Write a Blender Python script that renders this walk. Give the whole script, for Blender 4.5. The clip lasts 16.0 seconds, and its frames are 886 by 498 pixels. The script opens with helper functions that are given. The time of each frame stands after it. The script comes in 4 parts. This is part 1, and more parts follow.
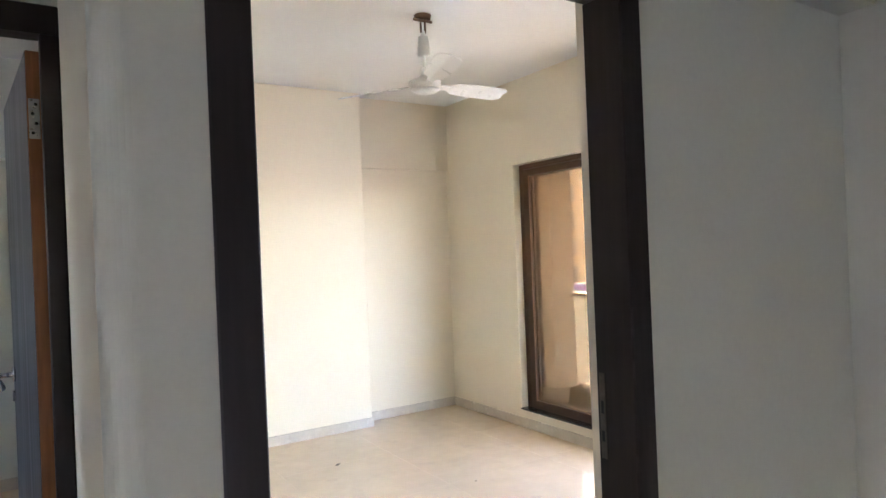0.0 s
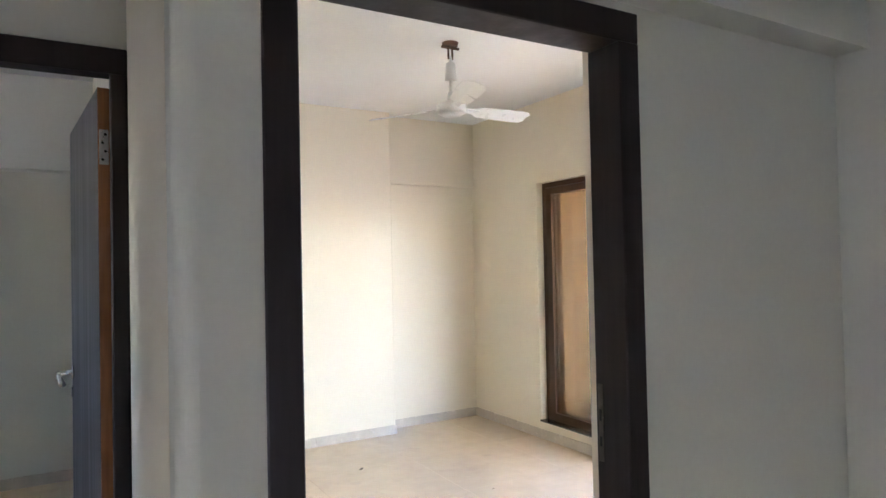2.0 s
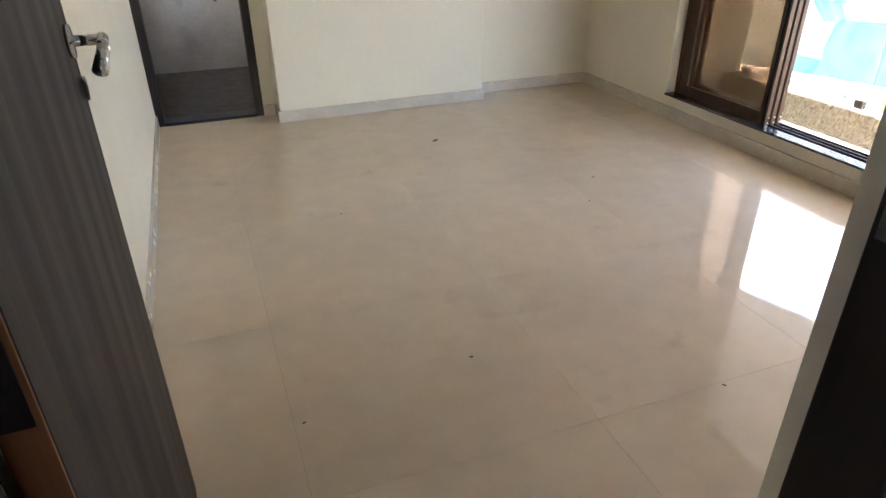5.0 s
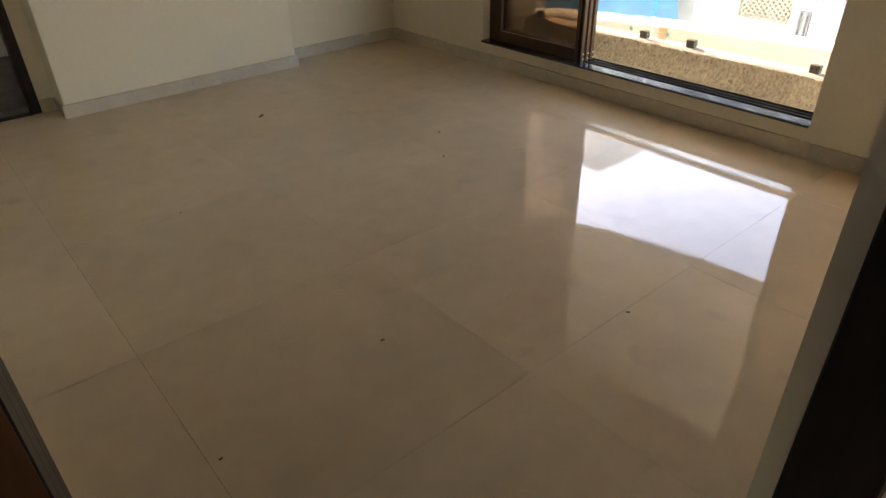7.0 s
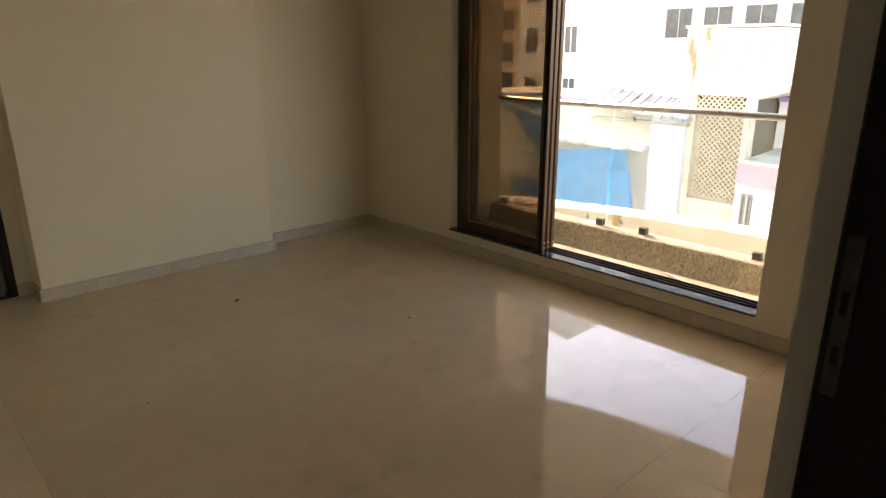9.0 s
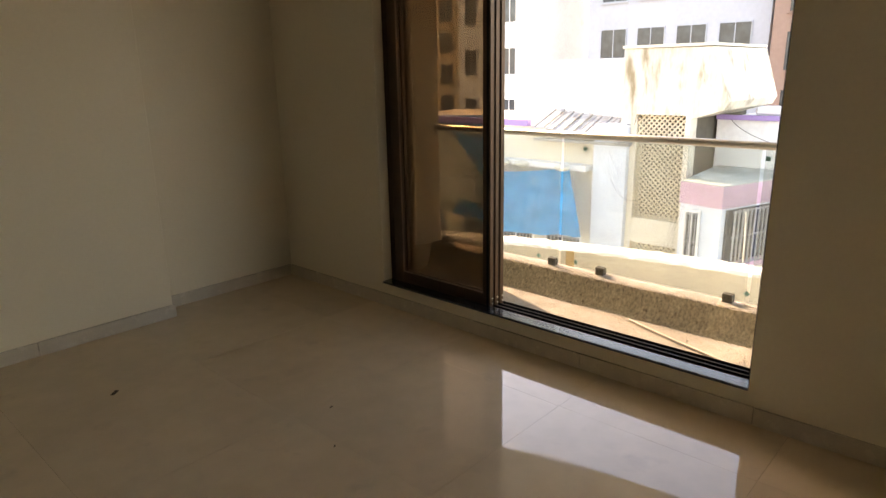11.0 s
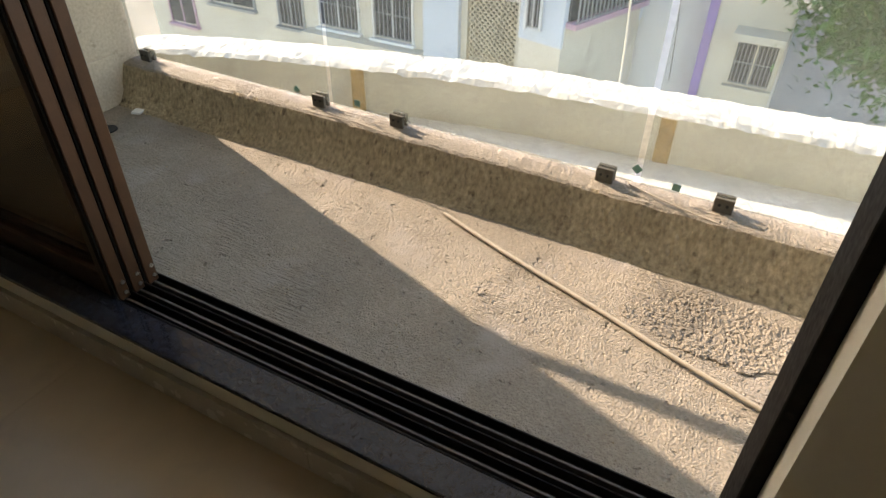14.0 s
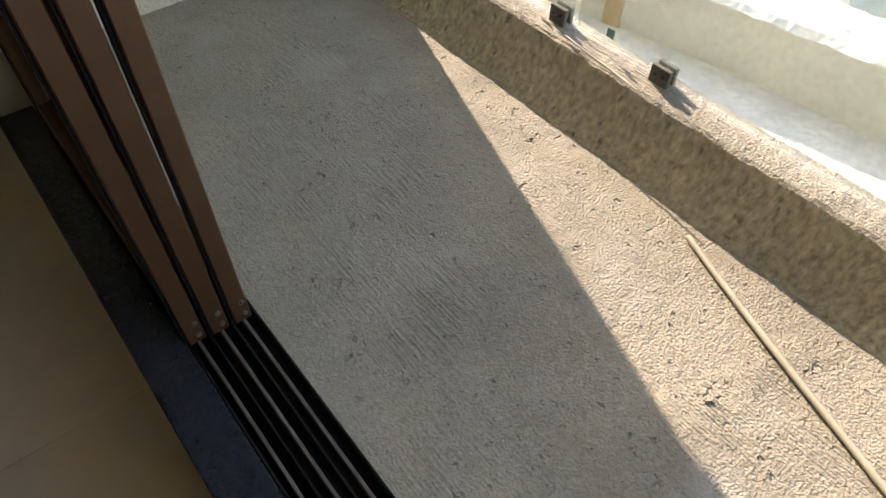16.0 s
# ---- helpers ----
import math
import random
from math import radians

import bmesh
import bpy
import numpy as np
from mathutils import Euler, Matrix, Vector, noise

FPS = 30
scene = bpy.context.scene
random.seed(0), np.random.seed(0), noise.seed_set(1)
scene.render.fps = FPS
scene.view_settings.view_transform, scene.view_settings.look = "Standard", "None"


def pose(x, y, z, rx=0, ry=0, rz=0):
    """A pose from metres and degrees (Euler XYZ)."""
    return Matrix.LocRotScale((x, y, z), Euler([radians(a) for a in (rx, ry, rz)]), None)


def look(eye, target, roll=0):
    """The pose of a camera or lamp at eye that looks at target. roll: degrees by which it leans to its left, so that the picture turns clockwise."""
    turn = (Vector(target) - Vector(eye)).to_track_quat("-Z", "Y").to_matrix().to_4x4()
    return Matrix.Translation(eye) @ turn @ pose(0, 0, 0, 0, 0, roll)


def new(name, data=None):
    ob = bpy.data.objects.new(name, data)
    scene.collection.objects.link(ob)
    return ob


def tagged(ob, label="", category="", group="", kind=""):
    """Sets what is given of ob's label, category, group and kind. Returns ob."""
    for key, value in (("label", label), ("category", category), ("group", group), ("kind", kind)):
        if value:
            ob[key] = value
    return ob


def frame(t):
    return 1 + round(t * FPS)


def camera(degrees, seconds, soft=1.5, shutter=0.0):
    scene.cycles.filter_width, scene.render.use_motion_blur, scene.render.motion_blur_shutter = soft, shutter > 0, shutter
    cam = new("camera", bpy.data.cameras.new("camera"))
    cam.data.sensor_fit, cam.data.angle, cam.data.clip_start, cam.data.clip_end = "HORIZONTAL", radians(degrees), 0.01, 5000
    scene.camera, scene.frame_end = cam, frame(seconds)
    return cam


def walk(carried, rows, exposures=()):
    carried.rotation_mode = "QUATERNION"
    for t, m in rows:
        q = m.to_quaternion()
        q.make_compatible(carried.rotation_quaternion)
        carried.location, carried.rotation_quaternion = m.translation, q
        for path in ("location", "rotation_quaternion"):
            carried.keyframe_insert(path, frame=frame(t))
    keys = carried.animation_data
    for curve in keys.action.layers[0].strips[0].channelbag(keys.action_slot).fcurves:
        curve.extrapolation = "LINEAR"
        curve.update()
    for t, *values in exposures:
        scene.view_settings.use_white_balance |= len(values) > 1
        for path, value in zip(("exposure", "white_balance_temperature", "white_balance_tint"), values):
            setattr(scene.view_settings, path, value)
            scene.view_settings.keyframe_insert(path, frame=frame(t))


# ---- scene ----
cam = camera(69.3, 16.0)

PATH = [
    (0, (-3.326, -5.072, 1.468), (-2.246, -3.388, 1.469), -2.3),
    (0.5, (-3.413, -5.219, 1.501), (-2.373, -3.516, 1.624), -1.9),
    (1, (-3.431, -5.285, 1.539), (-2.396, -3.596, 1.812), -1.7),
    (1.5, (-3.427, -5.283, 1.535), (-2.426, -3.565, 1.75), -1.8),
    (2, (-3.4, -5.243, 1.49), (-2.393, -3.516, 1.529), -1.2),
    (2.5, (-3.357, -5.196, 1.42), (-2.37, -3.458, 1.341), -2.1),
    (3, (-3.286, -5.101, 1.4), (-2.352, -3.357, 1.106), -0.8),
    (3.5, (-3.113, -4.925, 1.355), (-2.392, -3.129, 0.851), -1.3),
    (3.7, (-3.055, -4.877, 1.342), (-2.439, -3.056, 0.789), -2.2),
    (5.8, (-2.826, -4.102, 1.243), (-2.139, -2.606, 0.107), -1.3),
    (6, (-2.836, -4.066, 1.235), (-2.066, -2.616, 0.093), -2.0),
    (6.5, (-2.901, -4.084, 1.249), (-1.925, -2.735, 0.141), -0.9),
    (7, (-2.995, -4.156, 1.234), (-1.916, -2.847, 0.176), -1.4),
    (7.5, (-3.015, -4.188, 1.224), (-1.939, -2.857, 0.187), -1.2),
    (8, (-3.027, -4.2, 1.254), (-1.901, -2.854, 0.295), -0.9),
    (8.5, (-3.04, -4.201, 1.287), (-1.855, -2.83, 0.44), -0.8),
    (9, (-3.024, -4.198, 1.365), (-1.732, -2.792, 0.772), -0.1),
    (9.2, (-3.023, -4.188, 1.385), (-1.703, -2.775, 0.872), -0.1),
    (11.3, (-2.325, -3.666, 1.381), (-0.86, -2.423, 0.825), -1.6),
    (11.5, (-2.186, -3.575, 1.325), (-0.661, -2.438, 0.708), -2.0),
    (12, (-1.881, -3.432, 1.296), (-0.228, -2.576, 0.564), -1.7),
    (12.5, (-1.524, -3.297, 1.286), (0.136, -2.541, 0.465), -1.0),
    (13, (-1.158, -3.139, 1.255), (0.475, -2.456, 0.323), -1.2),
    (13.5, (-0.83, -3.053, 1.205), (0.709, -2.339, 0.145), -1.6),
    (14, (-0.572, -2.973, 1.179), (0.832, -2.223, -0.033), 0.7),
    (14.5, (-0.362, -2.795, 1.133), (0.937, -2.07, -0.202), 1.8),
    (15, (-0.188, -2.696, 1.102), (0.941, -1.817, -0.296), -1.8),
    (15.5, (-0.062, -2.58, 1.084), (0.83, -1.609, -0.42), -3.2),
    (16, (0.031, -2.428, 1.06), (0.86, -1.463, -0.483), 2.1),
]
EXPOSE = [
    (0.0, 5.75, 6250, 26), (3.2, 5.65, 6150, 26), (3.7, 5.5, 6200, 26), (5.8, 4.15, 7000, 23), (6.6, 3.65, 7800, 23),
    (7.5, 3.65, 7900, 22), (8.0, 3.9, 7700, 21), (8.5, 3.75, 7900, 22), (9.0, 3.25, 8700, 24), (11.5, 2.85, 8900, 23), (12.0, 3.1, 8000, 19), (12.5, 3.0, 7300, 16), (13.5, 2.35, 7400, 18), (14.5, 2.25, 7200, 17), (15.5, 2.45, 7000, 15), (16.0, 2.6, 6900, 14),
]
walk(cam, [(t, look(eye, target, roll)) for t, eye, target, roll in PATH], EXPOSE)

# ---- world and sun ----
SUN_ELEVATION = radians(25)
SUN_WAY = Vector((0.31, 0.95, 0)).normalized() * math.cos(SUN_ELEVATION) + Vector((0, 0, math.sin(SUN_ELEVATION)))
world = bpy.data.worlds.new("world")
scene.world = world
world.use_nodes = True
wn = world.node_tree
sky = wn.nodes.new("ShaderNodeTexSky")
sky.sky_type, sky.sun_disc = "NISHITA", False
sky.sun_elevation, sky.sun_rotation = SUN_ELEVATION, math.atan2(0.31, 0.95)
wn.nodes["Background"].inputs["Strength"].default_value = 0.15
wn.links.new(sky.outputs[0], wn.nodes["Background"].inputs["Color"])
sun = new("sun", bpy.data.lights.new("sun", "SUN"))
sun.data.energy, sun.data.angle, sun.data.color = 2.4, radians(0.53), (1.0, 0.89, 0.73)
sun.matrix_world = look(SUN_WAY * 30, (0, 0, 0))


# ---- materials ----
def material(name, color, rough=0.6, metal=0.0, scale=6.0, vary=0.08, fine=120.0, fine_vary=0.04, bump=0.0, bump_scale=80.0,
             stain=None, stain_scale=1.2, stain_at=0.6, stretch=(1, 1, 1), spec=0.5, island=0.0, comb=0.0, rough_vary=0.15):
    """A surface with variation at two scales, fine relief and optional stains."""
    m = bpy.data.materials.new(name)
    m.use_nodes = True
    n, l = m.node_tree.nodes, m.node_tree.links
    b = n["Principled BSDF"]
    b.inputs["Roughness"].default_value, b.inputs["Metallic"].default_value = rough, metal
    b.inputs["Specular IOR Level"].default_value = spec
    geo = n.new("ShaderNodeNewGeometry")
    mp = n.new("ShaderNodeMapping")
    mp.inputs["Scale"].default_value = stretch
    l.new(geo.outputs["Position"], mp.inputs["Vector"])

    def noisy(s, detail=4.0):
        t = n.new("ShaderNodeTexNoise")
        t.inputs["Scale"].default_value, t.inputs["Detail"].default_value = s, detail
        l.new(mp.outputs[0], t.inputs["Vector"])
        return t.outputs["Fac"]

    def ranged(value, low, high, a=0.3, c=0.7):
        r = n.new("ShaderNodeMapRange")
        r.inputs["From Min"].default_value, r.inputs["From Max"].default_value = a, c
        r.inputs["To Min"].default_value, r.inputs["To Max"].default_value = low, high
        l.new(value, r.inputs["Value"])
        return r.outputs["Result"]

    def maths(op, a, c):
        k = n.new("ShaderNodeMath")
        k.operation = op
        for i, v in enumerate((a, c)):
            if isinstance(v, (int, float)):
                k.inputs[i].default_value = v
            else:
                l.new(v, k.inputs[i])
        return k.outputs[0]

    f = maths("MULTIPLY", ranged(noisy(scale), 1 - vary, 1 + vary), ranged(noisy(fine), 1 - fine_vary, 1 + fine_vary))
    if island:
        info = n.new("ShaderNodeObjectInfo")
        f = maths("MULTIPLY", f, ranged(info.outputs["Random"], 1 - island, 1 + island, 0, 1))
    mul = n.new("ShaderNodeVectorMath")
    mul.operation = "SCALE"
    mul.inputs[0].default_value = color
    l.new(f, mul.inputs["Scale"])
    out = mul.outputs[0]
    if stain:
        mix = n.new("ShaderNodeMix")
        mix.data_type = "RGBA"
        l.new(ranged(noisy(stain_scale, 8.0), 0, 1, stain_at, stain_at + 0.15), mix.inputs[0])
        l.new(out, mix.inputs[6])
        mix.inputs[7].default_value = (*stain, 1)
        out = mix.outputs[2]
    l.new(out, b.inputs["Base Color"])
    l.new(ranged(noisy(scale * 2.3), rough * (1 - rough_vary), min(1, rough * (1 + rough_vary))), b.inputs["Roughness"])
    if bump:
        bp = n.new("ShaderNodeBump")
        bp.inputs["Strength"].default_value, bp.inputs["Distance"].default_value = 1.0, bump
        relief = noisy(bump_scale, 6.0)
        if comb:
            lines, where, m2 = n.new("ShaderNodeTexNoise"), noisy(2.4, 3.0), n.new("ShaderNodeMapping")
            m2.inputs["Scale"].default_value, m2.inputs["Rotation"].default_value = (1.0, 0.09, 0.3), (0, 0, radians(-6))
            l.new(geo.outputs["Position"], m2.inputs["Vector"])
            l.new(m2.outputs[0], lines.inputs["Vector"])
            lines.inputs["Scale"].default_value, lines.inputs["Detail"].default_value = 130.0, 3.0
            pits = noisy(34.0, 2.0)
            relief = maths("ADD", relief, maths("MULTIPLY", lines.outputs["Fac"], ranged(where, 0.0, comb, 0.48, 0.66)))
            relief = maths("SUBTRACT", relief, ranged(pits, 0.0, 1.6, 0.66, 0.76))
        l.new(relief, bp.inputs["Height"])
        l.new(bp.outputs[0], b.inputs["Normal"])
    return m


def glass(name, tint, gloss=0.04, veil=0.0):
    """A thin pane: tinted see-through with a mirror gloss and a film of dust."""
    m = bpy.data.materials.new(name)
    m.use_nodes = True
    n, l = m.node_tree.nodes, m.node_tree.links
    n.remove(n["Principled BSDF"])
    clear, shiny, fresnel, mix = (n.new("ShaderNode" + k) for k in ("BsdfTransparent", "BsdfGlossy", "LayerWeight", "MixShader"))
    clear.inputs["Color"].default_value = (*tint, 1)
    shiny.inputs["Roughness"].default_value = 0.02
    fresnel.inputs["Blend"].default_value = 0.5
    power, gain = n.new("ShaderNodeMath"), n.new("ShaderNodeMath")
    power.operation, gain.operation = "POWER", "MULTIPLY_ADD"
    power.inputs[1].default_value, gain.inputs[1].default_value, gain.inputs[2].default_value = 5.0, 0.85, gloss
    l.new(fresnel.outputs["Facing"], power.inputs[0])
    l.new(power.outputs[0], gain.inputs[0])
    l.new(gain.outputs[0], mix.inputs[0])
    l.new(clear.outputs[0], mix.inputs[1])
    l.new(shiny.outputs[0], mix.inputs[2])
    out = mix.outputs[0]
    if veil:
        dust, noise_t, rg, add = (n.new("ShaderNode" + k) for k in ("BsdfDiffuse", "TexNoise", "MapRange", "MixShader"))
        dust.inputs["Color"].default_value = (0.75, 0.75, 0.72, 1)
        noise_t.inputs["Scale"].default_value, noise_t.inputs["Detail"].default_value = 5.0, 8.0
        rg.inputs["To Min"].default_value, rg.inputs["To Max"].default_value = veil * 0.4, veil * 1.6
        l.new(noise_t.outputs["Fac"], rg.inputs["Value"])
        l.new(rg.outputs["Result"], add.inputs[0])
        l.new(out, add.inputs[1])
        l.new(dust.outputs[0], add.inputs[2])
        out = add.outputs[0]
    l.new(out, n["Material Output"].inputs["Surface"])
    return m


PAINT = material("cream_wall_paint", (0.80, 0.73, 0.585), 0.5, scale=1.3, vary=0.02, fine=60, fine_vary=0.015, bump=0.0008, bump_scale=25)
HALL_PAINT = material("pale_hall_paint", (0.645, 0.64, 0.55), 0.5, scale=1.3, vary=0.02, fine=60, fine_vary=0.015, bump=0.0008, bump_scale=25)
CEILING_PAINT = material("white_ceiling_paint", (0.78, 0.78, 0.77), 0.7, scale=1.5, vary=0.02, bump=0.001, bump_scale=18)
TILE = material("polished_floor_tile", (0.71, 0.57, 0.40), 0.032, scale=1.7, vary=0.06, fine=9, fine_vary=0.04, bump=0.00012, bump_scale=3.0,
                stain=(0.60, 0.48, 0.35), stain_scale=5.0, stain_at=0.62, island=0.03, rough_vary=0.85)
GROUT = material("grey_joint", (0.40, 0.32, 0.24), 0.9)
SKIRT = material("beige_skirting_tile", (0.63, 0.56, 0.46), 0.25, scale=9, vary=0.06, fine=200, fine_vary=0.04, island=0.03)
LAMINATE = material("dark_wood_laminate", (0.017, 0.011, 0.010), 0.5, spec=0.35, scale=7, vary=0.35, fine=60, fine_vary=0.25, stretch=(1, 1, 0.06), bump=0.0006, bump_scale=60)
LEAF_LAMINATE = material("grey_brown_door_laminate", (0.055, 0.058, 0.062), 0.38, scale=9, vary=0.22, fine=70, fine_vary=0.15, stretch=(1, 1, 0.05), bump=0.0004, bump_scale=60)
RAW_WOOD = material("raw_orange_wood", (0.33, 0.135, 0.05), 0.55, scale=12, vary=0.2, fine=140, fine_vary=0.15, stretch=(1, 1, 0.05), bump=0.0004, bump_scale=90)
STEEL = material("brushed_steel", (0.62, 0.61, 0.58), 0.3, metal=1.0, scale=40, vary=0.08)
CHROME = material("chrome", (0.8, 0.8, 0.8), 0.1, metal=1.0, vary=0.02)
GRANITE = material("black_granite", (0.026, 0.030, 0.040), 0.10, scale=60, vary=0.25, fine=400, fine_vary=0.4, stain=(0.08, 0.08, 0.08), stain_scale=30, stain_at=0.72, spec=0.9)
BRONZE = material("bronze_aluminium", (0.075, 0.036, 0.017), 0.36, metal=0.35, scale=20, vary=0.1, fine=300, fine_vary=0.1)
TRACK = material("black_aluminium_track", (0.014, 0.012, 0.011), 0.7, spec=0.1, scale=30, vary=0.2, stain=(0.05, 0.045, 0.04), stain_scale=40, stain_at=0.66)
WORN_RAIL = material("worn_aluminium_rail", (0.15, 0.13, 0.11), 0.5, spec=0.4, scale=30, vary=0.25)
RAIL_STEEL = material("satin_steel_handrail", (0.55, 0.52, 0.47), 0.32, metal=0.9, scale=15, vary=0.1)
SCREED = material("rough_cement_floor", (0.305, 0.263, 0.21), 0.92, scale=2.6, vary=0.16, fine=90, fine_vary=0.14, bump=0.011, bump_scale=150, comb=2.2,
                  stain=(0.35, 0.31, 0.27), stain_scale=3.5, stain_at=0.58)
RENDERED = material("rough_plaster_kerb", (0.38, 0.31, 0.205), 0.93, scale=5, vary=0.15, fine=60, fine_vary=0.34, bump=0.020, bump_scale=55,
                    stain=(0.12, 0.09, 0.06), stain_scale=34, stain_at=0.60, stretch=(1, 1, 0.55))
PLASTER = material("beige_balcony_plaster", (0.52, 0.44, 0.33), 0.92, scale=3, vary=0.12, fine=70, fine_vary=0.12, bump=0.003, bump_scale=40,
                   stain=(0.27, 0.21, 0.14), stain_scale=22, stain_at=0.64)
PALE_RENDER = material("pale_render", (0.62, 0.60, 0.52), 0.9, scale=2, vary=0.1, fine=50, fine_vary=0.12, bump=0.008, bump_scale=40,
                       stain=(0.42, 0.40, 0.33), stain_scale=3, stain_at=0.6)
WHITE_RENDER = material("white_rough_cap", (0.74, 0.73, 0.70), 0.92, scale=3, vary=0.08, fine=60, fine_vary=0.2, bump=0.014, bump_scale=30)
OCHRE = material("ochre_patch", (0.44, 0.30, 0.12), 0.92, scale=10, vary=0.25, fine=80, fine_vary=0.2, bump=0.01, bump_scale=50)
PVC = material("dirty_white_conduit", (0.40, 0.345, 0.27), 0.6, scale=12, vary=0.12)
FAN_WHITE = material("white_enamel", (0.78, 0.78, 0.77), 0.3, vary=0.02)
PLATE = material("white_switch_plastic", (0.80, 0.75, 0.66), 0.35, vary=0.02)
DARK = material("dark_hole", (0.01, 0.01, 0.01), 0.7)
MARBLE = material("grey_bath_tile", (0.40, 0.42, 0.44), 0.2, scale=2.5, vary=0.18, fine=30, fine_vary=0.06, stain=(0.27, 0.28, 0.30), stain_scale=3, stain_at=0.58)
BATH_FLOOR = material("dark_bath_floor", (0.05, 0.05, 0.052), 0.4, scale=6, vary=0.2)
CERAMIC = material("white_ceramic", (0.8, 0.8, 0.8), 0.12, vary=0.01)
TINTED = glass("bronze_glass", (0.58, 0.52, 0.45), 0.045)
CLEAR = glass("clear_glass", (0.93, 0.96, 0.94), 0.03, 0.15)
STICKER = material("green_sticker", (0.12, 0.25, 0.21), 0.5)
# Dark enough to carry the strike plate's shadow; the dusty clamps share it.
DUSTY_SHADED_STEEL = material("dusty_shaded_steel", (0.10, 0.09, 0.07), 0.7, metal=0.2, scale=40, vary=0.2)
PAPER = material("white_paper", (0.78, 0.78, 0.76), 0.8, vary=0.04)
PAPER_BITS = material("brown_debris", (0.09, 0.065, 0.04), 0.9, vary=0.2)


# ---- building helpers ----
def put_box(bm, x0, x1, y0, y1, z0, z1):
    """Adds a box between the given planes."""
    m = Matrix.LocRotScale(((x0 + x1) / 2, (y0 + y1) / 2, (z0 + z1) / 2), None, (abs(x1 - x0), abs(y1 - y0), abs(z1 - z0)))
    return bmesh.ops.create_cube(bm, size=1, matrix=m)["verts"]


def put_tube(bm, a, b, r, r2=None, sides=16):
    """Adds a closed tube from a to b."""
    a, b = Vector(a), Vector(b)
    m = Matrix.Translation((a + b) / 2) @ (b - a).to_track_quat("Z", "Y").to_matrix().to_4x4()
    return bmesh.ops.create_cone(bm, cap_ends=True, segments=sides, radius1=r, radius2=r if r2 is None else r2, depth=(b - a).length, matrix=m)["verts"]


def soften(bm, width, steps=1):
    bmesh.ops.bevel(bm, geom=[e for e in bm.edges if e.is_manifold and e.calc_face_angle(0) > 0.6], offset=width, segments=steps, affect="EDGES", profile=0.5)
    return bm


def mesh_of(name, bm, mat, smooth=False):
    me = bpy.data.meshes.new(name)
    bm.to_mesh(me)
    bm.free()
    for p in me.polygons:
        p.use_smooth = smooth
    me.materials.append(mat)
    return me


def part(name, bm, mat, parent=None, label="", smooth=False):
    ob = new(name, mesh_of(name, bm, mat, smooth))
    ob.parent = parent
    return tagged(ob, label)


def boxes(*rows, bevel=0.0):
    bm = bmesh.new()
    for row in rows:
        put_box(bm, *row)
    if bevel:
        soften(bm, bevel)
    return bm


def thing(name, label, category, group="", at=(0, 0, 0)):
    ob = new(name)
    ob.location = at
    return tagged(ob, label, category, group)


def structure(name, bm, mat, label, category="wall"):
    return tagged(part(name, bm, mat), label, category, kind="structure")


# ---- structure: measures ----
TOP = 2.81
DOOR_WALL, HALL_CORNER, LEFT = -4.095, -3.248, -3.165
WIN_A, WIN_B, SILL, HEAD = -3.122, -0.985, 0.152, 2.13
WALL_OUT = 0.192
BALCONY, KERB_TOP = -0.25, -0.06

# floors under the tiles
structure("floor", boxes((-6.6, 0.0, -8.1, 0.05, -0.2, -0.008)), GROUT, "polished cream vitrified tile floor with thin dark joints", "floor")
structure("floor_bathroom", boxes((-3.3, -1.5, 0.05, 1.7, -0.2, -0.02), (-5.6, -3.9, 0.05, 1.7, -0.2, -0.02)), BATH_FLOOR, "dark bathroom floor a step below the rooms", "floor")
structure("ceiling", boxes((-6.6, 0.30, -8.1, 1.8, TOP, TOP + 0.15)), CEILING_PAINT, "plain white painted ceiling", "ceiling")

# window wall
structure("wall_window", boxes((0, WALL_OUT, WIN_B, 0.0, -0.3, TOP), (0, WALL_OUT, -8.1, WIN_A, -0.3, TOP), (0, WALL_OUT, WIN_A, WIN_B, HEAD, TOP),
          (0, 0.0655, WIN_A, WIN_B, -0.3, SILL - 0.012), (0.0655, WALL_OUT, WIN_A, WIN_B, -0.3, SILL - 0.046)), PAINT, "cream painted wall around the balcony window")
# back wall with its column, beam and bathroom door
structure("wall_back", boxes((-0.955, WALL_OUT, 0.0, 0.15, -0.1, TOP), (-2.485, -2.40, 0.04, 0.15, -0.1, TOP),
          (-3.165, -2.485, 0.04, 0.15, 2.08, TOP)), PAINT, "cream painted wall with a shallow projecting column")
structure("column_back", boxes((-2.40, -0.955, -0.165, 0.15, -0.1, TOP), bevel=0.005), PAINT, "shallow cream painted column with slightly rounded corners", "column")
structure("beam_back", boxes((-0.953, -0.002, -0.035, -0.001, 2.20, TOP - 0.002)), PAINT, "cream beam over the recess", "beam")
structure("wall_left", boxes((HALL_CORNER, LEFT, -3.995, 0.15, -0.1, TOP)), PAINT, "cream painted side wall", "wall")
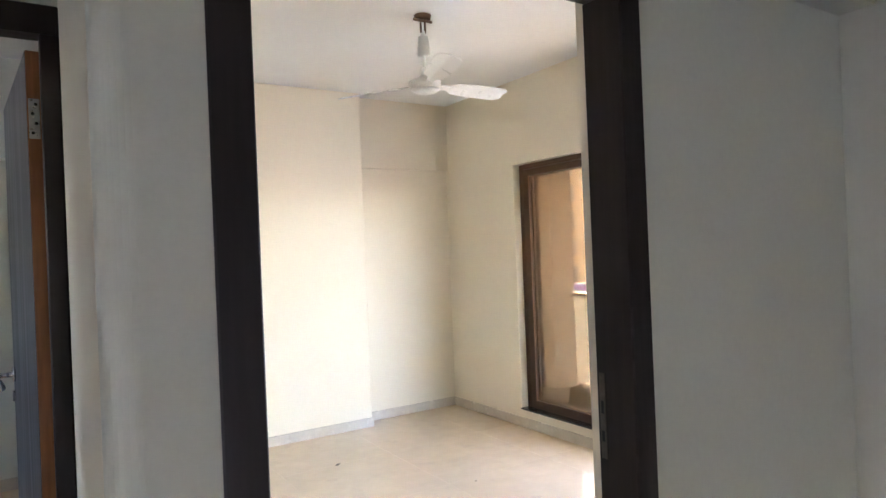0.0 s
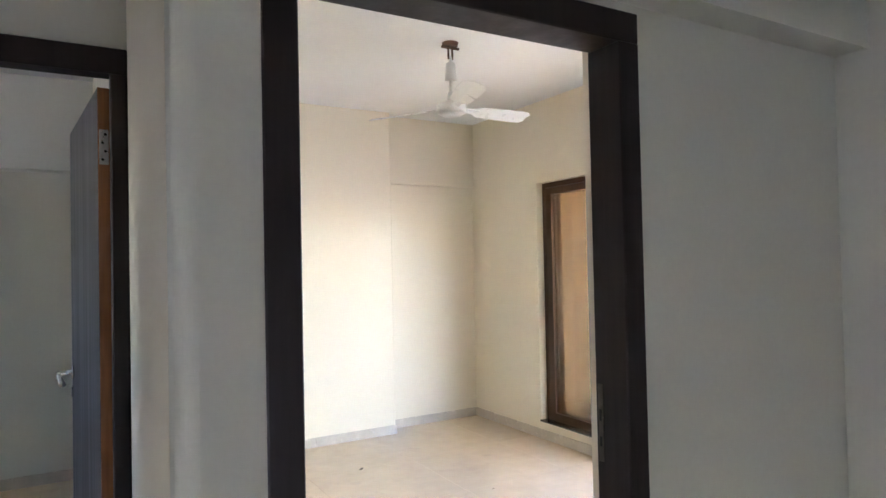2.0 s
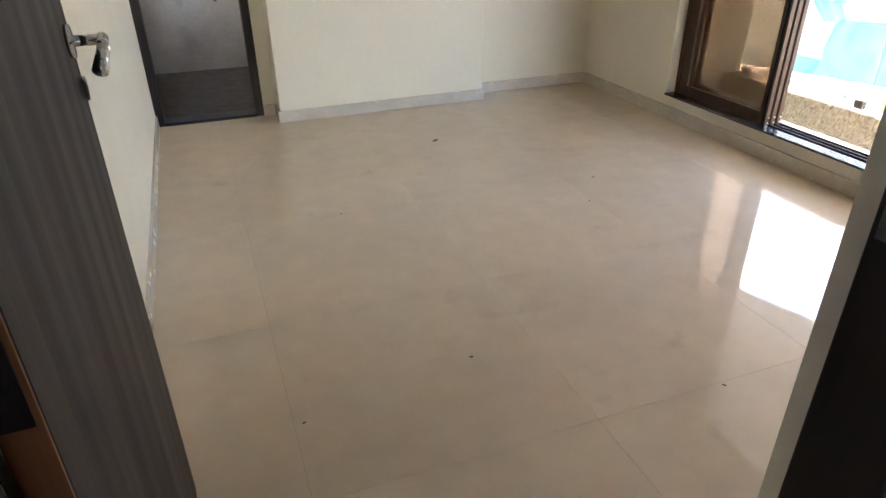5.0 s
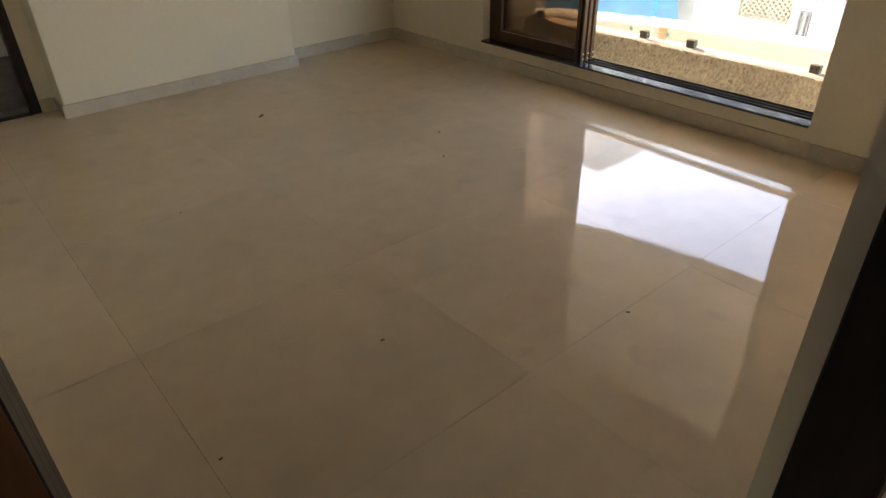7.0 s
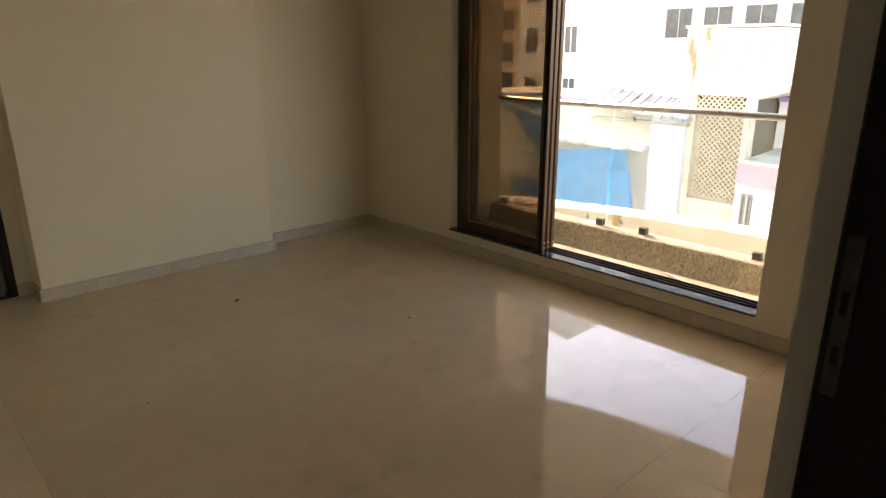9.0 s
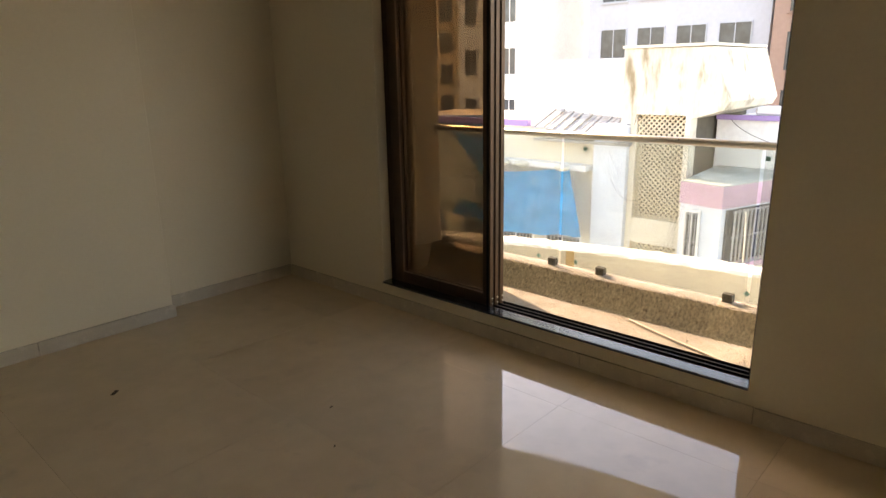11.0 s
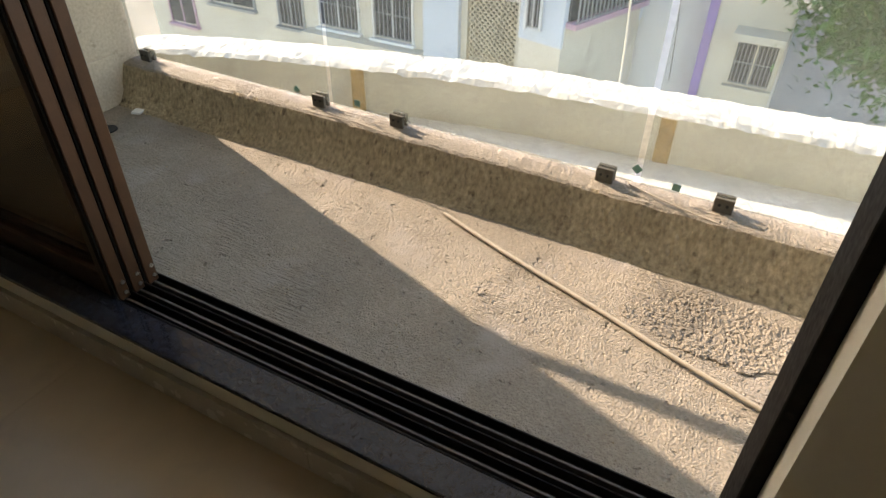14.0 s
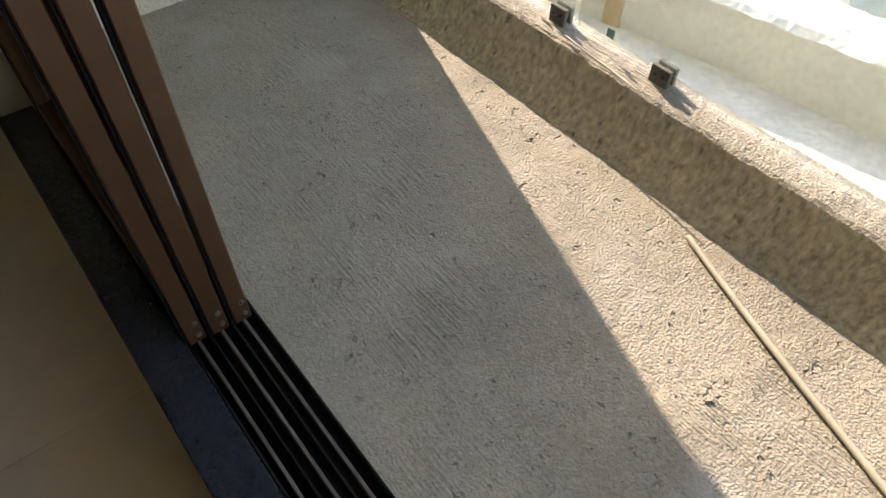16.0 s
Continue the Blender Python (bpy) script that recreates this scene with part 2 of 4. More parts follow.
# wall of the bedroom door, in hall paint
DL, DR, DT = -3.10, -2.147, 2.108
structure("wall_door", boxes((DR, 0.0, DOOR_WALL, -3.995, -0.1, TOP), (DL, DR, DOOR_WALL, -3.995, DT, TOP)),
          HALL_PAINT, "pale painted wall around the bedroom door", "wall")
bm = bmesh.new()
plan = [(DL, DOOR_WALL), (DL, -3.997), (HALL_CORNER, -3.997)] + [(HALL_CORNER + 0.045 * (1 - math.cos(a)), DOOR_WALL + 0.045 * (1 - math.sin(a))) for a in [k * math.pi / 16 for k in range(9)]]
lows, tops = [bm.verts.new((x, y, -0.1)) for x, y in plan], [bm.verts.new((x, y, TOP)) for x, y in plan]
bm.faces.new(lows), bm.faces.new(list(reversed(tops)))
for i in range(len(plan)):
    bm.faces.new((lows[i], lows[(i + 1) % len(plan)], tops[(i + 1) % len(plan)], tops[i]))
bmesh.ops.recalc_face_normals(bm, faces=list(bm.faces))
structure("wall_hall_corner", bm, HALL_PAINT, "pale painted wall end with a rounded corner")
structure("beam_hall", boxes((HALL_CORNER, -1.24, -4.20, -4.097, 2.128, TOP - 0.002), (-6.5, HALL_CORNER - 0.001, -4.02, -3.90, 2.128, TOP - 0.002)), HALL_PAINT, "pale painted beam over the bedroom door", "beam")
structure("wall_door_lining", boxes((-2.198, 0.0, -3.982, -3.95, -0.02, TOP), (DR, 0.0, -3.994, -3.982, -0.02, TOP), (DL, -2.198, -3.985, -3.95, DT + 0.001, TOP), (-2.198, DR, -3.986, -3.982, -0.02, DT - 0.03)), PAINT, "cream painted room side of the door wall")
structure("wall_hall_end", boxes((-1.24, -1.14, -8.0, -4.097, -0.1, TOP)), HALL_PAINT, "pale painted end wall of the hall")
# The low rear opening is unseen, added to let daylight into the hall.
structure("wall_hall_rear", boxes((-6.6, -3.1, -8.1, -8.0, -0.1, TOP), (-2.6, 0.0, -8.1, -8.0, -0.1, TOP), (-3.1, -2.6, -8.1, -8.0, 0.75, TOP),
          (-3.1, -2.6, -8.1, -8.0, -0.1, 0.1)), HALL_PAINT, "pale unseen rear wall of the hall with an opening added for light")
# Both openings are unseen additions that brighten the hall and the second room.
structure("wall_hall_left", boxes((-6.6, -6.5, -8.0, -5.7, -0.1, TOP), (-6.6, -6.5, -4.9, -2.6, -0.1, TOP), (-6.6, -6.5, -5.7, -4.9, 0.8, TOP),
          (-6.6, -6.5, -5.7, -4.9, -0.1, 0.1), (-6.6, -6.5, -1.8, 1.7, -0.1, TOP), (-6.6, -6.5, -2.6, -1.8, 2.1, TOP), (-6.6, -6.5, -2.6, -1.8, -0.1, 1.45)), HALL_PAINT, "pale unseen side wall of the hall with openings added for light")
# second room behind the recess
OD_R, OD_L, OD_Y = -3.2485, -4.21, -3.15
structure("wall_second_room", boxes((-6.5, OD_L, OD_Y, OD_Y + 0.1, -0.1, TOP), (OD_L, OD_R, OD_Y, OD_Y + 0.1, 2.132, TOP)),
          HALL_PAINT, "pale wall around the second room's door")
structure("wall_second_room_back", boxes((-3.95, HALL_CORNER, 0.05, 0.15, -0.1, TOP), (-6.5, -4.65, 0.05, 0.15, -0.1, TOP), (-4.65, -3.95, 0.05, 0.15, 2.08, TOP)),
          HALL_PAINT, "pale back wall of the second room")
structure("beam_second_room", boxes((-6.5, HALL_CORNER, -0.12, 0.048, 2.17, TOP - 0.002)), HALL_PAINT, "pale beam in the second room", "beam")
# bathrooms
# The gap at y 0.6 to 1.3 is unseen, added to brighten the bathroom.
structure("wall_bathroom", boxes((-3.35, -3.3, 0.15, 1.7, -0.1, TOP), (-1.5, -1.4, 0.15, 0.6, -0.1, TOP), (-1.5, -1.4, 1.3, 1.7, -0.1, TOP), (-1.5, -1.4, 0.6, 1.3, -0.1, 1.5), (-1.5, -1.4, 0.6, 1.3, 2.4, TOP), (-5.6, -5.5, 0.15, 1.7, -0.1, TOP), (-3.9, -3.8, 0.15, 1.7, -0.1, TOP),
          (-6.6, -1.4, 1.7, 1.8, -0.1, TOP)), MARBLE, "grey veined tile walls of the bathrooms")


# ---- floor tiles and skirting pieces are near the end of the file ----
def door_frame(name, x0, x1, y0, y1, top, band, label, side=None):
    f = tagged(new(name), label, "door", kind="structure")
    side = side or band
    part("jamb", boxes((x0, x0 + side, y0, y1, 0, top - band), bevel=0.003), LAMINATE, f)
    part("jamb", boxes((x1 - side, x1, y0, y1, 0, top - band), bevel=0.003), LAMINATE, f)
    part("head", boxes((x0, x1, y0, y1, top - band, top), bevel=0.003), LAMINATE, f)
    return f


def lever(parent, x, y, z, side, along):
    """A chrome lever handle with its rose, on the face towards side."""
    bm = bmesh.new()
    put_tube(bm, (x, y, z), (x + side * 0.008, y, z), 0.026, sides=24)
    put_tube(bm, (x, y, z), (x + side * 0.055, y, z), 0.009)
    put_tube(bm, (x + side * 0.05, y - along * 0.008, z), (x + side * 0.055, y + along * 0.075, z - 0.004), 0.010, 0.009)
    put_tube(bm, (x + side * 0.055, y + along * 0.07, z), (x + side * 0.045, y + along * 0.105, z - 0.03), 0.009, 0.012)
    h = part("lever_handle", bm, CHROME, parent, "chrome lever handle", smooth=True)
    bm = bmesh.new()
    put_tube(bm, (x, y, z - 0.075), (x + side * 0.01, y, z - 0.075), 0.02, sides=20)
    part("keyhole_rose", bm, CHROME, h)


def hinge(parent, x0, x1, y, z0, z1, plate):
    """A hinge leaf let into a door's edge, with screws."""
    h = part("hinge", boxes((x0, x1, y - 0.002, y + 0.001, z0, z1), bevel=0.0008), plate, parent, "steel hinge leaf" if plate is STEEL else "dark hinge leaf")
    for k in range(4):
        bm = bmesh.new()
        zz, xx = z0 + (z1 - z0) * (0.14 + 0.24 * k), x0 + (x1 - x0) * (0.35 + 0.3 * (k % 2))
        put_tube(bm, (xx, y - 0.0032, zz), (xx, y - 0.001, zz), 0.0042, sides=10)
        part("screw", bm, DARK, h)


def swing_door(name, at, angle, width, height, label, face=LEAF_LAMINATE, hinges=(0.22, 1.02, 1.80), plate=STEEL):
    """A leaf whose hinge edge stands at the origin; it runs along its own +y, its face towards +x."""
    d = thing(name, label, "door")
    part("leaf", boxes((-0.035, 0.0, 0.004, width, 0.008, height), bevel=0.0015), face, d)
    part("edging", boxes((-0.034, -0.001, 0.0, 0.004, 0.008, height)), RAW_WOOD, d, "raw orange wood edging")
    part("edging", boxes((-0.034, -0.001, width, width + 0.004, 0.008, height)), RAW_WOOD, d, "raw orange wood edging")
    for z in hinges:
        hinge(d, -0.031, -0.006, 0.0, z, z + 0.105, plate)
    lever(d, 0.0, width - 0.06, 1.09, 1, -1)
    lever(d, -0.035, width - 0.06, 1.09, -1, -1)
    d.matrix_world = pose(*at, 0, 0, angle)
    return d


# bedroom door: frame, open leaf, strike plate
bed_frame = door_frame("door_1", DL, DR, DOOR_WALL - 0.006, -3.987, DT, 0.076, "dark wood laminate frame of the bedroom door", 0.068)
# The shadow on the strike plate is put into its dark steel colour.
strike = part("strike_plate", boxes((-2.2170, -2.2148, -4.014, -3.996, 0.965, 1.165), bevel=0.0008), DUSTY_SHADED_STEEL, bed_frame, "steel strike plate")
for z0, z1 in ((1.005, 1.03), (1.07, 1.10)):
    part("strike_hole", boxes((-2.2177, -2.2167, -4.009, -4.001, z0, z1)), DARK, strike)
swing_door("bedroom_door", (-3.010, -3.94, 0.0), 2.2, 0.80, 2.03, "dark laminate bedroom door standing open against the side wall", LAMINATE, hinges=(0.22, 0.93, 1.80), plate=LAMINATE)
# second room's door
od_frame = door_frame("door_2", OD_L, OD_R, OD_Y - 0.012, OD_Y + 0.06, 2.132, 0.075, "dark wood laminate frame of the second room's door", 0.045)
swing_door("second_room_door", (-3.290, OD_Y + 0.062, 0.0), 5.0, 0.80, 2.03, "dark grey laminate door standing open in the second room", hinges=(0.22, 1.80))
# bathroom frames
door_frame("door_3", -3.165, -2.485, 0.035, 0.14, 2.08, 0.05, "black frame of the bedroom's bathroom door")
door_frame("door_4", -4.65, -3.95, 0.04, 0.14, 2.08, 0.05, "dark frame of the second bathroom's door")
swing_door("second_bathroom_door", (-3.99, 0.03, 0.0), 167.0, 0.62, 2.02, "dark laminate bathroom door standing ajar with an orange edge")
structure("threshold", boxes((-3.115, -2.535, 0.03, 0.145, -0.1, 0.02)), GRANITE, "black granite bathroom threshold", "threshold")

# ---- balcony window ----
structure("window_sill", boxes((-0.012, 0.065, WIN_A, WIN_B, SILL - 0.012, SILL), bevel=0.002), GRANITE, "polished black granite window sill", "sill")
window = tagged(new("window_1"), "bronze aluminium three-track sliding balcony window, open on one side", "window", kind="structure")
FX0, FX1 = 0.066, 0.186
part("window_frame", boxes((FX0, FX1, WIN_B - 0.035, WIN_B, SILL - 0.025, HEAD), bevel=0.002), BRONZE, window)
part("window_frame", boxes((FX0, FX1, WIN_A, WIN_A + 0.022, SILL - 0.025, HEAD), bevel=0.002), TRACK, window)
part("window_frame", boxes((FX0, FX1, WIN_A + 0.022, WIN_B - 0.035, HEAD - 0.04, HEAD), bevel=0.002), BRONZE, window)
part("track_bed", boxes((FX0, FX1, WIN_A + 0.022, WIN_B - 0.035, SILL - 0.045, SILL - 0.028)), TRACK, window)
for x in (0.084, 0.123, 0.162):
    part("track_rail", boxes((x - 0.003, x + 0.003, WIN_A + 0.022, WIN_B - 0.035, SILL - 0.028, SILL - 0.008), bevel=0.0012), WORN_RAIL, window, "worn light aluminium running rail")
for x in (0.0685, 0.1035, 0.1425, 0.1835):
    part("track_wall", boxes((x - 0.002, x + 0.002, WIN_A + 0.022, WIN_B - 0.035, SILL - 0.028, SILL - 0.002), bevel=0.0008), TRACK, window)
for k, x in enumerate((0.084, 0.123, 0.162)):
    y0, y1, z0, z1 = WIN_B - 0.775 - 0.004 * k, WIN_B - 0.036, SILL - 0.012, HEAD - 0.042
    sash = part("sash", boxes((x - 0.015, x + 0.015, y0, y0 + 0.05, z0, z1), (x - 0.015, x + 0.015, y1 - 0.07, y1, z0, z1),
                (x - 0.015, x + 0.015, y0 + 0.05, y1 - 0.07, z0, z0 + 0.075), (x - 0.015, x + 0.015, y0 + 0.05, y1 - 0.07, z1 - 0.055, z1), bevel=0.002), BRONZE, window, "bronze aluminium sliding sash")
    if k < 2:
        pane = part("pane", boxes((x - 0.0025, x + 0.0025, y0 + 0.048, y1 - 0.068, z0 + 0.073, z1 - 0.053)), TINTED, sash, "bronze tinted glass")
        pane.visible_shadow = False
    part("lip", boxes((x - 0.019, x - 0.015, y0 + 0.008, y0 + 0.022, z0, z1)), TRACK, sash)
    for zz in (z0 + 0.02, z0 + 0.05):
        bm = bmesh.new()
        put_tube(bm, (x + 0.005, y0 - 0.003, zz), (x + 0.005, y0 + 0.001, zz), 0.005, sides=10)
        part("screw", bm, STEEL, sash)

# ---- balcony ----
def strip(x_of, y0, y1, steps, section):
    """A long solid along y whose cross-section (points of x, z) shifts by x_of(y)."""
    bm = bmesh.new()
    rings = []
    for i in range(steps + 1):
        y = y0 + (y1 - y0) * i / steps
        rings.append([bm.verts.new((x + x_of(y), y, z)) for x, z in section])
    for a, b in zip(rings, rings[1:]):
        for j in range(len(section)):
            k = (j + 1) % len(section)
            bm.faces.new((a[j], b[j], b[k], a[k]))
    bm.faces.new(rings[0])
    bm.faces.new(list(reversed(rings[-1])))
    bmesh.ops.recalc_face_normals(bm, faces=list(bm.faces))
    return bm


bm = bmesh.new()
bmesh.ops.create_grid(bm, x_segments=90, y_segments=300, size=0.5, matrix=Matrix.LocRotScale((0.81, -2.15, BALCONY), None, (1.23, 4.5, 1)))
for v in bm.verts:
    c = v.co
    comb = max(0.0, noise.noise(Vector((c.x * 2.2, c.y * 1.3, 4)))) * math.sin((c.x * 0.96 + c.y * 0.10) * 330 + 3 * noise.noise(c * 6)) * 0.0013
    c.z += 0.004 * noise.noise(c * 3) + 0.0022 * noise.noise(c * 23) + 0.0016 * noise.noise(c * 60) + comb
bmesh.ops.solidify(bm, geom=list(bm.faces), thickness=0.15)
structure("balcony_floor", bm, SCREED, "rough unfinished cement balcony floor with trowel marks", "floor")


def kerb_section():
    return [(1.66, -0.45), (1.33, -0.45), (1.335, -0.25), (1.362, -0.234), (1.390, -0.20), (1.412, -0.155), (1.428, -0.115), (1.438, -0.088), (1.446, -0.070), (1.458, -0.062), (1.49, -0.058), (1.53, -0.056), (1.58, -0.06), (1.60, -0.07)]


bm = strip(lambda y: 0.006 * noise.noise(Vector((0, y * 2, 0))), -4.35, -0.02, 260, kerb_section())
for v in bm.verts:
    if v.co.z > -0.4:
        v.co.x += 0.004 * noise.noise(v.co * 17) + 0.004 * noise.noise(v.co * 45)
        v.co.z += 0.004 * noise.noise(v.co * 15 + Vector((3, 3, 3))) + 0.003 * noise.noise(v.co * 50)
kerb = structure("balcony_kerb", bm, RENDERED, "rough stained plaster kerb with a gritty grey top", "kerb")
kerb.data.materials.append(SCREED)
for p in kerb.data.polygons:
    p.material_index = 1 if p.normal.z > 0.75 and p.center.z > -0.1 else 0
structure("wall_balcony_end", boxes((0.194, 1.555, -0.03, 0.18, -0.5, 2.458)), PLASTER, "rough beige plastered end wall of the balcony", "wall")
structure("end_wall_plinth", boxes((0.29, 1.40, -0.045, -0.031, -0.26, 0.0), bevel=0.004), PLASTER, "thicker plaster band at the foot of the end wall", "plinth")
structure("cement_fillet", strip(lambda y: 0.008 * noise.noise(Vector((3, y * 5, 1))), -4.35, -0.05, 160, [(0.194, -0.40), (0.194, -0.215), (0.216, -0.222), (0.24, -0.23), (0.25, -0.255), (0.25, -0.40)]), SCREED, "rough cement fillet below the window track", "fillet")
for x, z in ((1.284, 1.107), (1.158, 1.258), (1.319, 0.647)):
    tagged(part("conduit_box", boxes((x - 0.018, x + 0.018, -0.036, -0.0315, z - 0.026, z + 0.026), bevel=0.002), PAPER_BITS), "small dark conduit box in the balcony end wall", "conduit box", "conduit boxes")
structure("balcony_slab_above", strip(lambda y: 0, -5.6, 0.18, 1, [(0.194, 2.46), (0.194, 2.62), (1.55, 2.62), (1.55, 2.46)]), PALE_RENDER, "balcony slab of the floor above", "slab")
bm = bmesh.new()
edge = [(1.551, 0.18), (1.551, -5.6)] + [(2.74 - 0.075 * (y + 2.6) ** 2, y) for y in [-5.6 + 5.78 * k / 24 for k in range(25)]]
lo, hi = [bm.verts.new((x, y, 2.46)) for x, y in edge], [bm.verts.new((x, y, 2.62)) for x, y in edge]
bm.faces.new(lo), bm.faces.new(list(reversed(hi)))
for i in range(len(edge)):
    j = (i + 1) % len(edge)
    bm.faces.new((lo[i], hi[i], hi[j], lo[j]))
bmesh.ops.recalc_face_normals(bm, faces=list(bm.faces))
structure("ledge_above", bm, PALE_RENDER, "curved ledge of the floor above", "slab")

# glass railing
railing = thing("glass_railing", "frameless glass balcony railing with a satin steel handrail", "railing")
bm = bmesh.new()
put_tube(bm, (1.53, -4.36, 0.935), (1.53, -0.03, 0.935), 0.024, sides=24)
part("handrail", bm, RAIL_STEEL, railing, "satin steel handrail", smooth=True)
bm = bmesh.new()
put_tube(bm, (1.53, -0.045, 0.935), (1.53, -0.028, 0.935), 0.042, sides=24)
part("wall_flange", bm, RAIL_STEEL, railing)
for y0, y1 in ((-1.268, -0.05), (-2.632, -1.292), (-4.34, -2.656)):
    pane = part("pane", boxes((1.525, 1.535, y0, y1, -0.035, 0.915), bevel=0.001), CLEAR, railing, "clear dusty glass pane")
    pane.visible_shadow = False
for y in (-0.126, -1.222, -1.63, -2.53, -2.95, -3.9):
    clip = part("clamp", boxes((1.508, 1.522, y - 0.033, y + 0.033, -0.06, -0.002), (1.538, 1.552, y - 0.033, y + 0.033, -0.06, -0.002), bevel=0.002), DUSTY_SHADED_STEEL, railing, "small dusty steel glass clamp")
    for dy in (-0.013, 0.013):
        bm = bmesh.new()
        put_tube(bm, (1.504, y + dy, -0.026), (1.509, y + dy, -0.026), 0.005, sides=10)
        part("bolt", bm, DARK, clip)
for y, z, turn in ((-1.432, 0.844, 45), (-2.637, 0.862, 5), (-2.808, 0.791, 40), (-2.604, 0.022, 40), (-1.06, -0.007, 45), (-2.75, -0.012, 5), (-1.39, 0.0, 0)):
    bm = boxes((-0.0006, 0.0006, -0.014, 0.014, -0.014, 0.014))
    s = part("sticker", bm, STICKER, railing, "small green glass sticker")
    s.matrix_basis = pose(1.5238, y - 0.035, z, turn, 0, 0)

# outer slab and parapet of the floor below


def BEND(y):
    """How far the curved parapet swings out from its middle line."""
    u = y + 2.2
    return 0.01 - (0.10 * u + 0.068 * u * u if u > 0 else 0.085 * u)


structure("outer_slab", strip(BEND, -6.5, 0.19, 40, [(1.50, -0.5), (2.4, -0.5), (2.4, -0.30), (1.50, -0.28)]), WHITE_RENDER, "white cement ledge outside the railing", "ledge")
bm = strip(BEND, -6.5, 0.19, 220, [(2.17, -0.9), (2.17, -0.30), (2.168, -0.22), (2.165, -0.14), (2.17, -0.075), (2.20, -0.06), (2.27, -0.055), (2.34, -0.058), (2.42, -0.06), (2.47, -0.075), (2.475, -0.9)])
for v in bm.verts:
    if v.co.z > -0.1:
        v.co += Vector((0.012 * noise.noise(v.co * 12), 0, 0.012 * noise.noise(v.co * 14) + 0.006 * noise.noise(v.co * 40)))
parapet = structure("parapet", bm, PALE_RENDER, "curved pale rendered parapet with a rough white top", "parapet")
parapet.data.materials.append(WHITE_RENDER)
for p in parapet.data.polygons:
    p.material_index = 1 if p.center.z > -0.085 else 0
for y, turn in ((-1.10, 14), (-2.62, 5)):
    bm = boxes((-0.006, 0.006, -0.035, 0.035, -0.30, -0.075))
    pp = tagged(part("plaster_patch", bm, OCHRE), "rough ochre plaster strip on the parapet", "plaster patch")
    pp.matrix_basis = pose(2.166 + BEND(y), y, 0, 0, 0, turn)

# things lying on the balcony
cu = bpy.data.curves.new("conduit", "CURVE")
cu.dimensions, cu.bevel_depth, cu.bevel_resolution = "3D", 0.008, 3
sp = cu.splines.new("NURBS")
way = [(1.272, -1.99), (1.22, -2.14), (1.145, -2.35), (1.024, -2.704), (0.92, -3.01), (0.829, -3.29), (0.70, -3.68), (0.60, -4.1)]
sp.points.add(len(way) - 1)
for p, (x, y) in zip(sp.points, way):
    p.co = (x + 0.006 * math.sin(y * 9), y, BALCONY + 0.012, 1)
sp.use_endpoint_u, sp.order_u = True, 4
cu.materials.append(PVC)
tagged(new("conduit", cu), "long thin dirty white conduit lying on the balcony floor", "conduit")
for ends in (((1.47, -1.30), (1.455, -1.40), (1.445, -1.52), (1.43, -1.62)), ((1.53, -2.62), (1.49, -2.72), (1.45, -2.85), (1.42, -2.98))):
    cu = bpy.data.curves.new("kerb_cable", "CURVE")
    cu.dimensions, cu.bevel_depth, cu.bevel_resolution = "3D", 0.003, 2
    sp = cu.splines.new("NURBS")
    sp.points.add(len(ends) - 1)
    for p, (x, y) in zip(sp.points, ends):
        p.co = (x, y, -0.049, 1)
    sp.use_endpoint_u, sp.order_u = True, 3
    cu.materials.append(PVC)
    tagged(new("kerb_cable", cu), "short dusty cable lying across the kerb", "cable", "cables on the kerb")
rnd = random.Random(4)
for k in range(9):
    x, y, s = rnd.uniform(0.9, 1.3), rnd.uniform(-3.2, -1.0), rnd.uniform(0.005, 0.012)
    ob = tagged(part("plaster_chip", boxes((-s, s, -s * 0.35, s * 0.35, 0, s * 0.3), bevel=s * 0.08), SCREED), "small plaster chip on the balcony floor", "plaster chip", "plaster chips")
    ob.matrix_basis = pose(x, y, BALCONY + 0.002, 0, 0, rnd.uniform(0, 180))
bm = bmesh.new()
put_box(bm, -0.028, 0.028, -0.022, 0.022, 0, 0.012)
pp = tagged(part("paper_scrap", soften(bm, 0.002), PAPER), "crumpled white paper scrap on the balcony floor", "paper scrap")
pp.matrix_basis = pose(1.324, -0.208, BALCONY + 0.004, 6, 4, 25)
bm = bmesh.new()
put_tube(bm, (0, 0, -0.004), (0, 0, 0.006), 0.042, sides=24)
dr = tagged(part("floor_drain", bm, DARK), "small round open floor drain in the cement", "drain")
dr.location = (1.128, -0.232, BALCONY)
bm = bmesh.new()
bmesh.ops.create_grid(bm, x_segments=110, y_segments=230, size=0.5, matrix=Matrix.LocRotScale((1.14, -3.08, BALCONY), None, (0.34, 0.72, 1)))
for v in bm.verts:
    c = v.co
    d = math.hypot((c.x - 1.14) / 0.15, (c.y + 3.08) / 0.33) + 0.25 * noise.noise(c * 9) + 0.1 * noise.noise(c * 30)
    c.z += -0.03 if d > 1 else 0.004 + 0.0045 * noise.noise(c * 70) + 0.004 * noise.noise(c * 150)
tagged(part("gravel_patch", bm, SCREED), "patch of coarse crumbled cement on the balcony floor", "gravel", kind="stuff")
verts, faces = [], []
